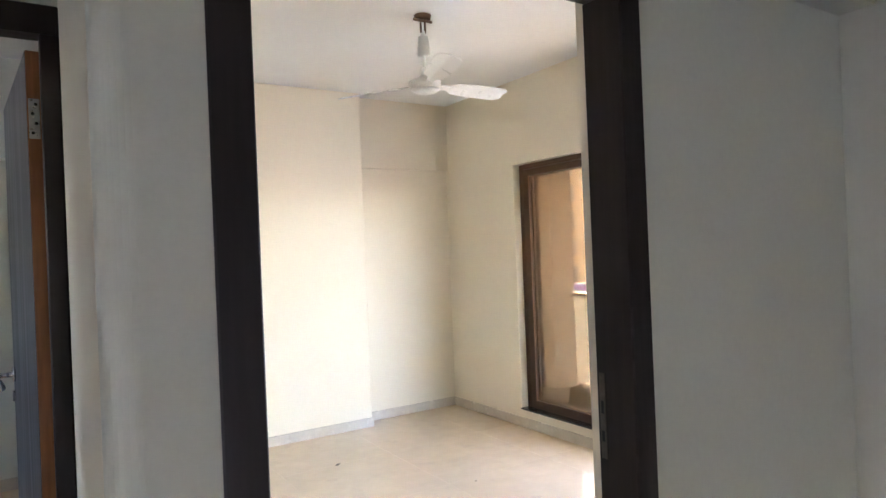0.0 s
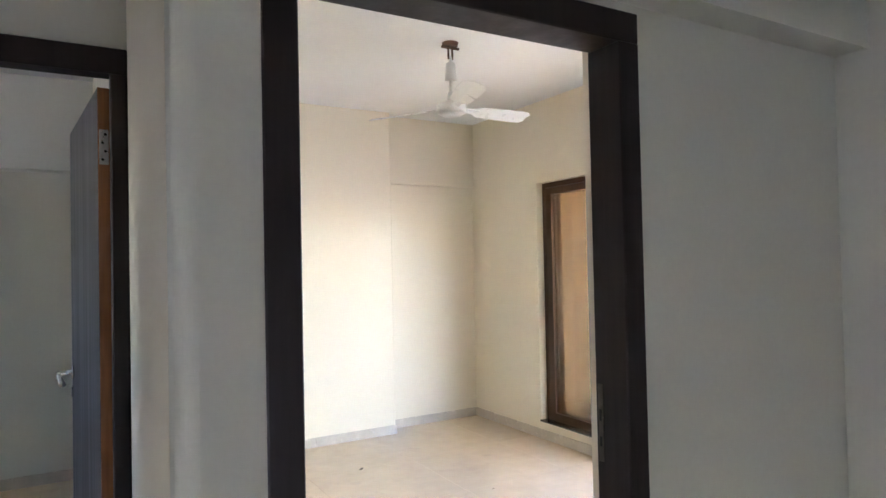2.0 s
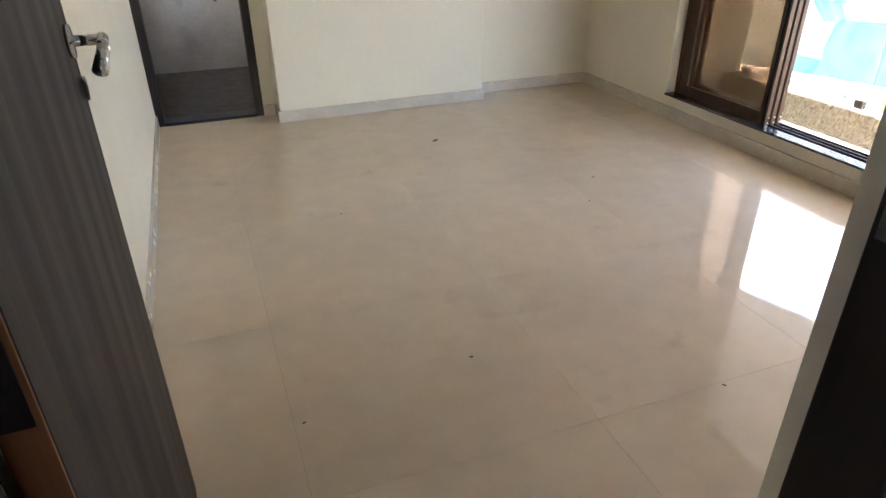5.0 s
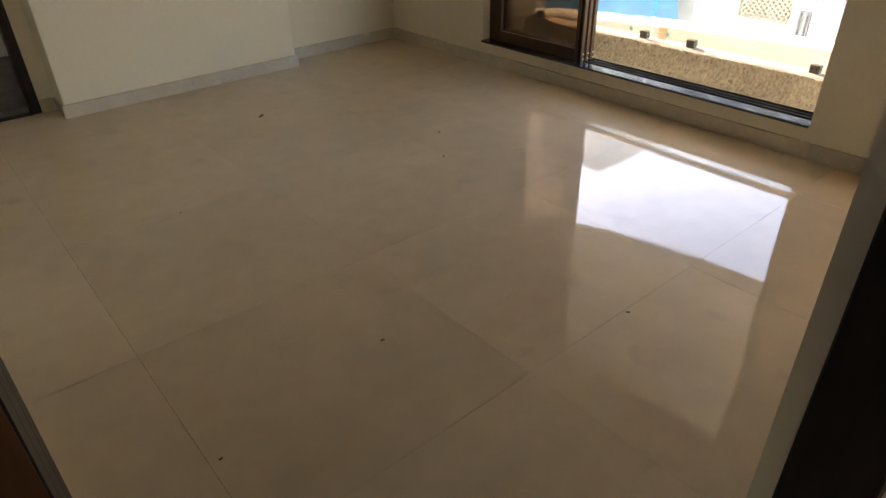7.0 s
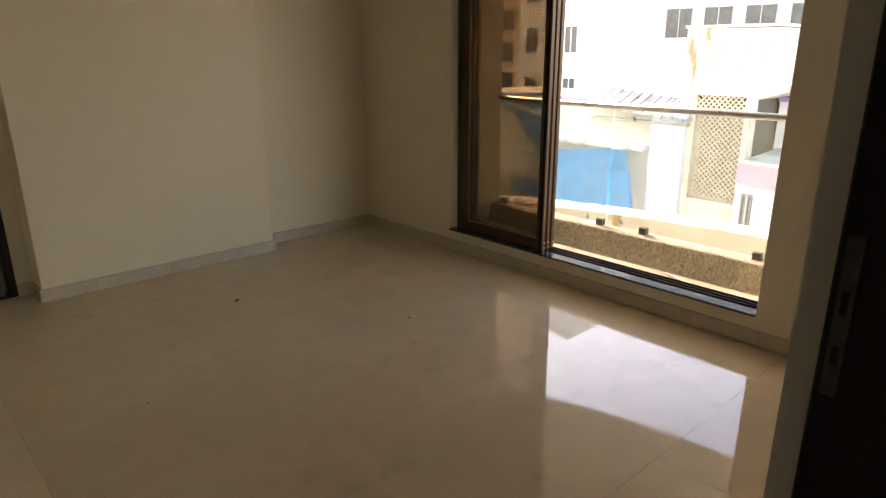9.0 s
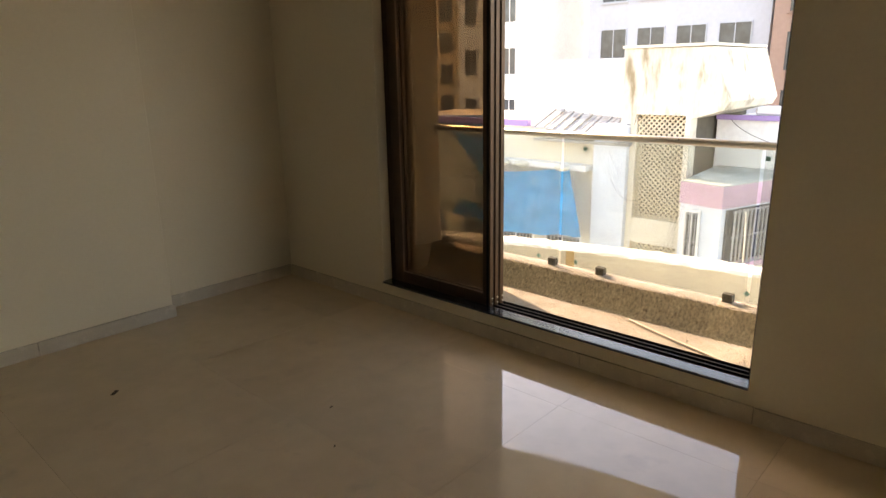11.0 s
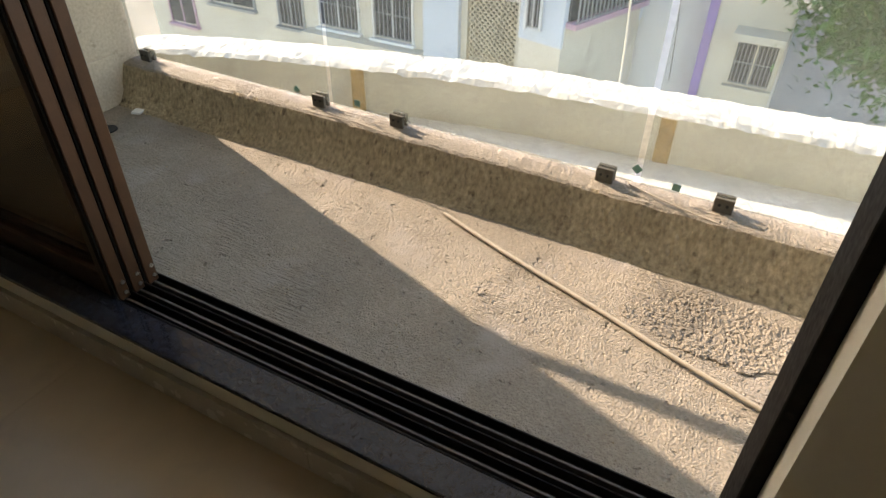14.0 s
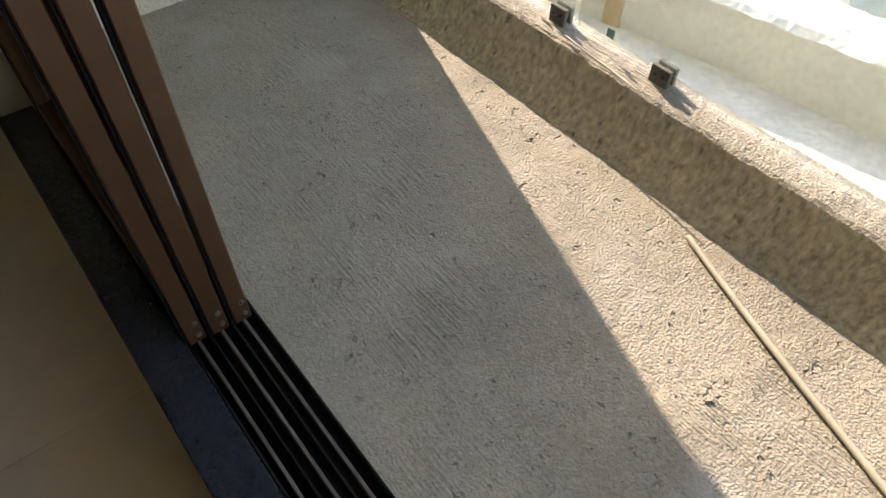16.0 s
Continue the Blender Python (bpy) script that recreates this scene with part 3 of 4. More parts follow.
for k in range(700):
    x, y = rnd.uniform(0.35, 1.33), rnd.uniform(-4.2, -0.1)
    s = rnd.uniform(0.001, 0.0045)
    base = len(verts)
    for dx, dy, dz in ((1, 0, 0), (-0.6, 0.9, 0), (-0.5, -0.9, 0), (0.1, 0.1, 1.2)):
        verts.append((x + dx * s * rnd.uniform(0.6, 1.4), y + dy * s * rnd.uniform(0.6, 1.4), BALCONY + 0.001 + dz * s))
    faces += [(base, base + 1, base + 3), (base + 1, base + 2, base + 3), (base + 2, base, base + 3)]
me = bpy.data.meshes.new("crumbs")
me.from_pydata(verts, [], faces)
me.materials.append(RENDERED)
tagged(new("cement_crumbs", me), "scattered cement crumbs on the balcony floor", "crumbs", kind="stuff")

# ---- ceiling fan ----
fan = thing("ceiling_fan", "white three-blade ceiling fan hanging from a bare hook", "ceiling fan", at=(-1.40, -1.95, 0))
bm = bmesh.new()
put_tube(bm, (0, 0, TOP - 0.022), (0, 0, TOP), 0.045, 0.05, 20)
put_tube(bm, (-0.06, 0, TOP - 0.03), (0.06, 0, TOP - 0.03), 0.008)
put_tube(bm, (-0.014, 0, TOP - 0.10), (-0.014, 0, TOP - 0.02), 0.006)
put_tube(bm, (0.014, 0, TOP - 0.10), (0.014, 0, TOP - 0.02), 0.006)
part("hook_plate", bm, material("rusty_steel", (0.18, 0.11, 0.07), 0.6, metal=0.6, vary=0.3), fan, "rusty steel hook plate")
bm = bmesh.new()
put_tube(bm, (0, 0, 2.455), (0, 0, TOP - 0.09), 0.011)
part("rod", bm, FAN_WHITE, fan, smooth=True)
bm = bmesh.new()
put_tube(bm, (0, 0, 2.58), (0, 0, 2.685), 0.038, 0.028, 24)
part("canopy", bm, FAN_WHITE, fan, "white plastic canopy cup", smooth=True)
bm = bmesh.new()
for z0, z1, r0, r1 in ((2.365, 2.385, 0.05, 0.085), (2.385, 2.43, 0.085, 0.09), (2.43, 2.455, 0.09, 0.035), (2.455, 2.51, 0.028, 0.018)):
    put_tube(bm, (0, 0, z0), (0, 0, z1), r0, r1, 36)
part("motor", bm, FAN_WHITE, fan, smooth=True)
for ang in (0, 123, 252):
    bm = bmesh.new()
    secs = [(0.09, 0.020), (0.16, 0.024), (0.20, 0.055), (0.35, 0.066), (0.50, 0.068), (0.54, 0.062), (0.565, 0.04)]
    rings = []
    for r, w in secs:
        rings.append([bm.verts.new((r, s * w, 2.41 - s * w * 0.28 + dz)) for s, dz in ((-1, 0), (0, 0.006), (1, 0), (1, -0.004), (0, 0.002), (-1, -0.004))])
    for a, b in zip(rings, rings[1:]):
        for j in range(6):
            bm.faces.new((a[j], b[j], b[(j + 1) % 6], a[(j + 1) % 6]))
    bm.faces.new(rings[0]), bm.faces.new(rings[-1])
    bmesh.ops.recalc_face_normals(bm, faces=list(bm.faces))
    blade = part("blade", bm, FAN_WHITE, fan)
    blade.matrix_basis = pose(0, 0, 0, 0, 0, ang)

# ---- wall socket ----
socket = thing("wall_socket", "white flush wall socket plate beside the balcony window", "socket")
plate = part("plate", boxes((-0.010, -0.001, -3.775, -3.535, 0.893, 0.979), bevel=0.003), PLATE, socket)
mod = part("socket_module", boxes((-0.013, -0.009, -3.632, -3.542, 0.901, 0.971), bevel=0.002), PLATE, socket)
for dy, dz in ((0, 0.018), (-0.012, 0.003), (0.012, 0.003), (-0.012, -0.016), (0.012, -0.016)):
    bm = bmesh.new()
    put_tube(bm, (-0.0142, -3.587 + dy, 0.930 + dz), (-0.0125, -3.587 + dy, 0.930 + dz), 0.0038, sides=10)
    part("pin_hole", bm, DARK, mod)

# ---- outside ----
WHITEWASH = material("white_building_paint", (0.80, 0.79, 0.76), 0.8, scale=0.6, vary=0.05, fine=9, fine_vary=0.05, stain=(0.58, 0.55, 0.48), stain_scale=0.9, stain_at=0.66)
CREAM_OUT = material("cream_building_paint", (0.72, 0.66, 0.54), 0.85, scale=0.7, vary=0.08, fine=9, fine_vary=0.06, stain=(0.46, 0.40, 0.31), stain_scale=1.1, stain_at=0.62)
PALE_BLUE = material("pale_blue_grey_paint", (0.62, 0.68, 0.74), 0.85, scale=0.7, vary=0.06, fine=9, fine_vary=0.05)
WEATHERED = material("streaked_old_render", (0.66, 0.60, 0.48), 0.9, scale=1.5, vary=0.12, fine=12, fine_vary=0.1, stain=(0.30, 0.24, 0.15), stain_scale=2.2, stain_at=0.53, stretch=(1, 1.6, 0.45))
PINK = material("mauve_fascia_paint", (0.52, 0.34, 0.42), 0.8, scale=1.2, vary=0.1, fine=10, fine_vary=0.08, stain=(0.38, 0.27, 0.33), stain_scale=2, stain_at=0.6)
PURPLE = material("violet_trim_paint", (0.36, 0.25, 0.52), 0.8, scale=1.5, vary=0.08)
MOSSY = material("mossy_roof_cement", (0.40, 0.43, 0.38), 0.95, scale=1.4, vary=0.2, fine=10, fine_vary=0.15, stain=(0.24, 0.27, 0.22), stain_scale=1.5, stain_at=0.56)
TARP = material("blue_tarpaulin", (0.02, 0.40, 0.72), 0.38, scale=2.0, vary=0.15, fine=14, fine_vary=0.1, bump=0.02, bump_scale=4)
SHEET = material("grey_corrugated_sheet", (0.40, 0.39, 0.37), 0.7, scale=3, vary=0.2, fine=20, fine_vary=0.15, stain=(0.2, 0.18, 0.16), stain_scale=2, stain_at=0.58)
WINDOW_DARK = material("dark_window_glass", (0.05, 0.06, 0.07), 0.15, scale=2, vary=0.3)
GRILLE = material("painted_window_grille", (0.35, 0.37, 0.38), 0.5, metal=0.3, scale=6, vary=0.1)
LATTICE = material("cream_cement_lattice", (0.66, 0.58, 0.42), 0.9, scale=3, vary=0.12, fine=14, fine_vary=0.1)
# Dark brown that holds the stairwell's shade in its colour; cables wear it too.
SHADE_AND_CABLE = material("shade_and_cable_brown", (0.11, 0.095, 0.07), 0.9, scale=2, vary=0.2)
GREY_APT = material("grey_apartment_paint", (0.42, 0.45, 0.50), 0.85, scale=0.3, vary=0.06, fine=5, fine_vary=0.04)
BROWN_APT = material("brown_apartment_paint", (0.30, 0.20, 0.16), 0.85, scale=0.3, vary=0.08, fine=5, fine_vary=0.05)
TAN_APT = material("tan_apartment_paint", (0.62, 0.50, 0.34), 0.85, scale=0.3, vary=0.06, fine=5, fine_vary=0.05)
ASPHALT = material("dusty_ground", (0.30, 0.28, 0.25), 0.95, scale=0.4, vary=0.15, fine=6, fine_vary=0.1)
BARK = material("bark", (0.10, 0.07, 0.045), 0.9, scale=8, vary=0.25, bump=0.02, bump_scale=20)
LEAVES = material("green_leaves", (0.09, 0.19, 0.035), 0.5, scale=3, vary=0.35, fine=20, fine_vary=0.2)
structure("ground", boxes((-1500, 1500, -1500, 1500, -9.2, -9.0)), ASPHALT, "dusty ground three storeys below", "ground")


def house(name, label, category="building"):
    return thing(name, label, category)


def opening(parent, x, y0, y1, z0, z1, bars=0, frame_mat=WHITEWASH, sill=True, rail=False):
    """A window on a wall that faces -x: dark pane set in a frame, with optional grille bars and sill."""
    w = part("window", boxes((x - 0.02, x + 0.05, y0, y1, z0, z1)), WINDOW_DARK, parent)
    t = 0.05
    part("frame", boxes((x - 0.06, x, y0 - t, y0, z0 - t, z1 + t), (x - 0.06, x, y1, y1 + t, z0 - t, z1 + t), (x - 0.06, x, y0, y1, z1, z1 + t), (x - 0.05, x - 0.01, (y0 + y1) / 2 - 0.02, (y0 + y1) / 2 + 0.02, z0, z1)), frame_mat, w)
    if sill:
        part("sill", boxes((x - 0.16, x, y0 - 0.1, y1 + 0.1, z0 - 0.12, z0 - 0.05)), frame_mat, w)
    if bars:
        bm = bmesh.new()
        for k in range(bars):
            yy = y0 + (y1 - y0) * (k + 0.5) / bars
            put_box(bm, x - 0.09, x - 0.07, yy - 0.008, yy + 0.008, z0, z1)
        for zz in (z0 + 0.03, (z0 + z1) / 2, z1 - 0.03):
            put_box(bm, x - 0.095, x - 0.065, y0, y1, zz - 0.01, zz + 0.01)
        part("grille", bm, GRILLE, w)
    return w


def tower(name, x, y0, y1, top, deep, mat, label, rows, cols, w, h, first, storey, margin=0.8, balcony=False):
    """A far block of flats with a window grid on the side that faces -x."""
    b = house(name, label)
    part("wall", boxes((x, x + deep, y0, y1, -9.0, top)), mat, b)
    part("roof", boxes((x - 0.15, x + deep + 0.15, y0 - 0.15, y1 + 0.15, top, top + 0.3)), mat, b)
    for r in range(rows):
        for c in range(cols):
            yy = y0 + margin + (y1 - y0 - 2 * margin) * (c + 0.5) / cols
            z = first + r * storey
            if z + h < top:
                opening(b, x, yy - w / 2, yy + w / 2, z, z + h, bars=0, frame_mat=mat, sill=True)
                if balcony and c % 2 == 0:
                    bl = part("balcony", boxes((x - 0.9, x, yy - w * 0.8, yy + w * 0.8, z - 0.45, z - 0.3), (x - 0.9, x - 0.82, yy - w * 0.8, yy + w * 0.8, z - 0.3, z + 0.35)), TAN_APT, b)
                    bm = bmesh.new()
                    for k in range(9):
                        yk = yy - w * 0.75 + w * 1.5 * k / 8
                        put_box(bm, x - 0.92, x - 0.88, yk - 0.02, yk + 0.02, z + 0.35, z + 1.1)
                    part("balusters", bm, BROWN_APT, bl)
    return b


tower("apartment_block", 30, 19.3, 24.4, 17, 9, WHITEWASH, "tall white block of flats with dark windows", 9, 3, 0.9, 1.5, -1.8, 3.0, 0.3)
tower("apartment_block", 31, 24.9, 36, 15, 9, TAN_APT, "tan block of flats with paired windows", 8, 5, 1.1, 1.3, -3.4, 2.0, 0.4)
tower("apartment_block", 32, 6.4, 16.2, 14, 8, GREY_APT, "grey block of flats with large windows", 6, 4, 1.5, 1.5, -1.0, 3.0, 0.5)
tower("apartment_block", 31, -3.0, 6.0, 14, 8, BROWN_APT, "brown block of flats with railed balconies", 6, 4, 1.5, 1.7, -1.4, 2.6, 0.4, balcony=True)

# low white house hung with blue tarpaulins
tarp_house = house("tarpaulin_house", "whitewashed low house with stained walls and a sloping sheet roof", "house")
part("wall", boxes((13.0, 19, 4.76, 14.5, -9, -0.15)), CREAM_OUT, tarp_house)
part("parapet", boxes((12.9, 13.1, 7.0, 14.6, -0.15, 0.02)), PURPLE, tarp_house, "violet parapet line")
part("wall", boxes((13.7, 19, 4.06, 6.9, -0.15, 1.65)), WHITEWASH, tarp_house, "tall white upper wall")
part("side_wall", boxes((12.75, 19, 3.82, 4.755, -9, 0.0)), PALE_BLUE, tarp_house, "pale blue flank wall")
opening(tarp_house, 13.0, 10.3, 11.9, -4.35, -3.3, 0, GRILLE)
opening(tarp_house, 13.0, 12.7, 13.7, -5.2, -3.6, 0, PINK)
opening(tarp_house, 13.0, 5.2, 6.3, -4.4, -3.2, 9)
opening(tarp_house, 13.0, 6.8, 8.0, -4.4, -3.2, 10)
opening(tarp_house, 13.0, 8.6, 9.4, -4.6, -3.1, 6, GRILLE)
part("awning", boxes((12.3, 13.0, 10.0, 12.1, -2.9, -2.75), (12.3, 12.4, 10.0, 12.1, -3.15, -2.9)), CREAM_OUT, tarp_house)
part("awning", boxes((12.2, 13.0, 8.35, 9.5, -2.3, -1.75)), PALE_RENDER, tarp_house, "pale box ledge")
part("ledge", boxes((12.6, 13.0, 4.8, 8.4, -4.75, -4.55)), CREAM_OUT, tarp_house)
part("ledge", boxes((12.6, 13.0, 4.9, 8.4, -1.25, -1.1)), WHITEWASH, tarp_house)
for dx, yy in ((12.45, 7.55), (12.5, 6.9), (12.4, 5.5)):
    bm = bmesh.new()
    bmesh.ops.create_icosphere(bm, subdivisions=2, radius=1, matrix=Matrix.LocRotScale((dx, yy, -1.16), None, (0.16, 0.26, 0.10)))
    for v in bm.verts:
        v.co += v.co.normalized() * 0.02 * noise.noise(v.co * 9)
    tagged(part("sandbag", bm, PALE_RENDER, smooth=True), "pale sandbag weighing down the tarpaulin", "sandbag", "sandbags on the ledge")


def tarpaulin(name, corners, folds, label):
    """A hanging sheet between four corners (top left, top right, bottom right, bottom left) with folds."""
    tl, tr, br, bl = (Vector(c) for c in corners)
    n = 36
    bm = bmesh.new()
    grid = []
    for i in range(n + 1):
        row = []
        for j in range(n + 1):
            u, v = j / n, i / n
            p = tl.lerp(tr, u).lerp(bl.lerp(br, u), v)
            p.x += folds * (math.sin(u * 17 + 2 * noise.noise(Vector((u * 3, v * 2, 1)))) * v * 0.5 + 1.3 * noise.noise(Vector((u * 5, v * 3, 3))))
            p.z += (0.10 * noise.noise(Vector((u * 6, 2, 2))) * v) - 0.05 * math.sin(u * math.pi) * (1 - v)
            row.append(bm.verts.new(p))
        grid.append(row)
    for a, b in zip(grid, grid[1:]):
        for j in range(n):
            bm.faces.new((a[j], a[j + 1], b[j + 1], b[j]))
    bmesh.ops.solidify(bm, geom=list(bm.faces), thickness=0.01)
    return tagged(part(name, bm, TARP, smooth=True), label, "tarpaulin")


tarpaulin("tarpaulin", ((12.55, 8.1, -1.5), (12.45, 5.3, -1.15), (12.3, 4.75, -2.95), (12.3, 8.15, -3.3)), 0.10, "large blue tarpaulin hanging down the house front")
tarpaulin("tarpaulin", ((12.9, 10.0, -0.35), (12.9, 8.4, -0.6), (12.35, 7.5, -1.45), (12.4, 8.3, -1.6)), 0.08, "blue tarpaulin slung from the roof edge")
tarpaulin("tarpaulin", ((13.1, 13.0, 0.1), (13.1, 8.6, 0.1), (12.85, 8.5, -0.32), (12.85, 13.0, -0.38)), 0.04, "blue tarpaulin along the roof edge")
tarpaulin("tarpaulin", ((12.95, 9.7, -2.55), (12.95, 8.3, -2.6), (12.1, 8.0, -2.9), (12.1, 9.2, -2.85)), 0.03, "small faded blue tarpaulin awning")
sheets = tagged(part("roof_frame", boxes((12.7, 13.8, 3.75, 6.65, -0.52, -0.45)), SHEET, tarp_house), "")
for k in range(20):
    y = 3.7 + 3.0 * k / 20
    z = -0.02 + 0.30 * k / 20 + 0.05 * noise.noise(Vector((k * 0.6, 1, 1)))
    bm = bmesh.new()
    for v in put_box(bm, 12.6, 13.9, y, y + 0.125, z - 0.42, z - 0.385 + 0.03 * (k % 2)):
        if v.co.x > 13:
            v.co.z += 0.50
    part("roof_sheet", bm, SHEET, sheets, "grey weathered corrugated sheet")

# stair tower with its cement lattice, and the streaked tank wall over it
stair = house("stair_tower", "cream stair tower with pierced cement lattice", "building")
# Solid block; its dark colour stands in for the unlit stairwell.
part("wall", boxes((13.3, 17, 2.35, 3.815, -9, 0.5)), SHADE_AND_CABLE, stair, "solid block with the stairwell's shade painted in, behind the lattice")
part("pier", boxes((12.9, 13.3, 3.66, 3.815, -9, 0.5)), CREAM_OUT, stair)
part("pier", boxes((12.9, 13.3, 2.30, 2.42, -9, 0.5)), CREAM_OUT, stair)
for z0, z1 in ((-3.02, -2.36), (-5.2, -4.55)):
    part("band", boxes((12.92, 13.3, 2.42, 3.66, z0, z1)), CREAM_OUT, stair)
for z0, z1 in ((-2.36, 0.28), (-4.55, -3.02)):
    bm = bmesh.new()
    step = 0.135
    count = int((z1 - z0 + 1.24) / step)
    for s in (1, -1):
        for k in range(count):
            c = z0 - (0 if s < 0 else 1.24) + k * step
            ya, yb = 2.42, 3.66
            za, zb = (c, c + 1.24) if s > 0 else (c, c - 1.24)
            lo, hi = 0.0, 1.0
            d = zb - za
            ts = sorted(((z0 - za) / d, (z1 - za) / d))
            lo, hi = max(0, ts[0]), min(1, ts[1])
            if hi - lo < 0.02:
                continue
            a, b = Vector((13.0 + 0.01 * s, ya + (yb - ya) * lo, za + d * lo)), Vector((13.0 + 0.01 * s, ya + (yb - ya) * hi, za + d * hi))
            m = Matrix.Translation((a + b) / 2) @ (b - a).to_track_quat("Z", "Y").to_matrix().to_4x4() @ Matrix.Diagonal((0.034, 0.034, (b - a).length, 1))
            bmesh.ops.create_cube(bm, size=1, matrix=m)
    part("lattice", bm, LATTICE, stair, "pierced cream cement lattice")
bm = bmesh.new()
outline = [(4.06, 0.05), (4.06, 1.86), (1.84, 1.84), (1.45, 0.62), (1.55, 0.42), (2.30, 0.20), (2.42, 0.28), (3.66, 0.28), (3.70, 0.02)]
front = [bm.verts.new((12.85, y, z)) for y, z in outline]
back = [bm.verts.new((16.5, y, z)) for y, z in outline]
bm.faces.new(front), bm.faces.new(list(reversed(back)))
for i in range(len(outline)):
    j = (i + 1) % len(outline)
    bm.faces.new((front[i], back[i], back[j], front[j]))
bmesh.ops.recalc_face_normals(bm, faces=list(bm.faces))
part("tank_wall", bm, WEATHERED, stair, "old streaked render of the roof tank")
part("coping", boxes((12.8, 16.5, 1.84, 4.1, 1.865, 1.93)), CREAM_OUT, stair)

# low block with the mauve fascia
low = house("low_block", "low cream block with a mauve fascia and barred window", "house")


def prism(points, z0, z1):
    bm = bmesh.new()
    a, b = [bm.verts.new((x, y, z0)) for x, y in points], [bm.verts.new((x, y, z1)) for x, y in points]
    bm.faces.new(list(reversed(a))), bm.faces.new(b)
    for i in range(len(points)):
        j = (i + 1) % len(points)
        bm.faces.new((a[i], a[j], b[j], b[i]))
    bmesh.ops.recalc_face_normals(bm, faces=list(bm.faces))
    return bm


A, B, C, D = Vector((11.5, 0.91)), Vector((14.3, -0.02)), Vector((15.0, 2.2)), Vector((11.75, 1.95))
mid = (A + B + C + D) / 4
grow = lambda p, k: (mid + (p - mid) * k)[:]
part("wall", prism([grow(p, 0.97) for p in (A, B, C, D)], -3.35, -1.58), PALE_BLUE, low)
part("base", prism([grow(p, 0.95) for p in (A, B, C, D)], -9, -3.35), CREAM_OUT, low)
part("fascia", prism([grow(p, 1.0) for p in (A, B, C, D)], -1.58, -1.10), PINK, low, "mauve painted fascia")
part("roof", prism([grow(p, 0.985) for p in (A, B, C, D)], -1.10, -1.075), MOSSY, low, "mossy grey cement roof")
run = (B - A).normalized()
side = Vector((-run.y, run.x)) * -1
bm, bars = bmesh.new(), bmesh.new()
face = Matrix(((run.x, side.x, 0, A.x), (run.y, side.y, 0, A.y), (0, 0, 1, 0), (0, 0, 0, 1)))
put_box(bm, 0.18, 2.6, -0.04, 0.03, -2.82, -1.62)
for k in range(18):
    put_box(bars, 0.22 + k * 0.136, 0.25 + k * 0.136, 0.16, 0.19, -2.84, -1.60)
for z in (-2.82, -2.2, -1.64):
    put_box(bars, 0.18, 2.62, 0.15, 0.18, z - 0.015, z + 0.015)
sillbm = bmesh.new()
put_box(sillbm, 0.12, 2.68, -0.04, 0.22, -2.95, -2.84)
lowbm = bmesh.new()
put_box(lowbm, 0.1, 2.75, -0.06, 0.004, -3.35, -2.95)
for q in (bm, bars, sillbm, lowbm):
    bmesh.ops.transform(q, matrix=face, verts=list(q.verts))
w = part("window", bm, WINDOW_DARK, low)
part("grille", bars, GRILLE, w, "grey window bars")
part("sill", sillbm, PINK, w)
part("panel", lowbm, CREAM_OUT, low)
opening(low, 11.66, 1.45, 1.72, -3.05, -1.75, 4, WHITEWASH, sill=False)

# white house with the violet strip
white = house("white_house", "white house with a violet corner strip and a small balcony", "house")
part("wall", boxes((14.6, 21, -3.05, 2.28, -9, 0.10)), WHITEWASH, white)
part("wall", boxes((14.1, 14.6, -3.0, -1.55, -9, -0.15)), CREAM_OUT, white)
part("corner_strip", boxes((14.05, 14.6, -1.55, -1.36, -9, 0.0)), PURPLE, white, "violet painted corner strip")
par = bmesh.new()
put_box(par, 14.5, 14.62, -3.05, 2.28, 0.10, 0.22)
part("parapet", par, PURPLE, white, "violet parapet edge")
gable = bmesh.new()
put_box(gable, 14.64, 15.4, -1.0, 1.4, 0.22, 0.42)
part("roof_ridge", soften(gable, 0.05), WHITEWASH, white)
opening(white, 14.1, -2.52, -2.05, -2.25, -1.45, 0, WHITEWASH)
opening(white, 14.1, -2.9, -2.1, -4.3, -3.35, 10, CREAM_OUT)
part("balcony_canopy", boxes((13.5, 14.1, -3.0, -2.0, -3.25, -3.1)), CREAM_OUT, white)
for y in (-0.62, -1.06):
    dish = thing("satellite_dish", "round pale satellite dish on the white house's roof edge", "satellite dish", "satellite dishes")
    bm = bmesh.new()
    bmesh.ops.create_uvsphere(bm, u_segments=24, v_segments=12, radius=0.22, matrix=Matrix.LocRotScale((14.35, y, -0.12), None, (0.25, 0.9, 1.1)))
    part("bowl", bm, GREY_APT, dish, smooth=True)
    bm = bmesh.new()
    put_tube(bm, (14.35, y, -0.15), (14.62, y, -0.30), 0.02)
    part("arm", bm, GRILLE, dish)

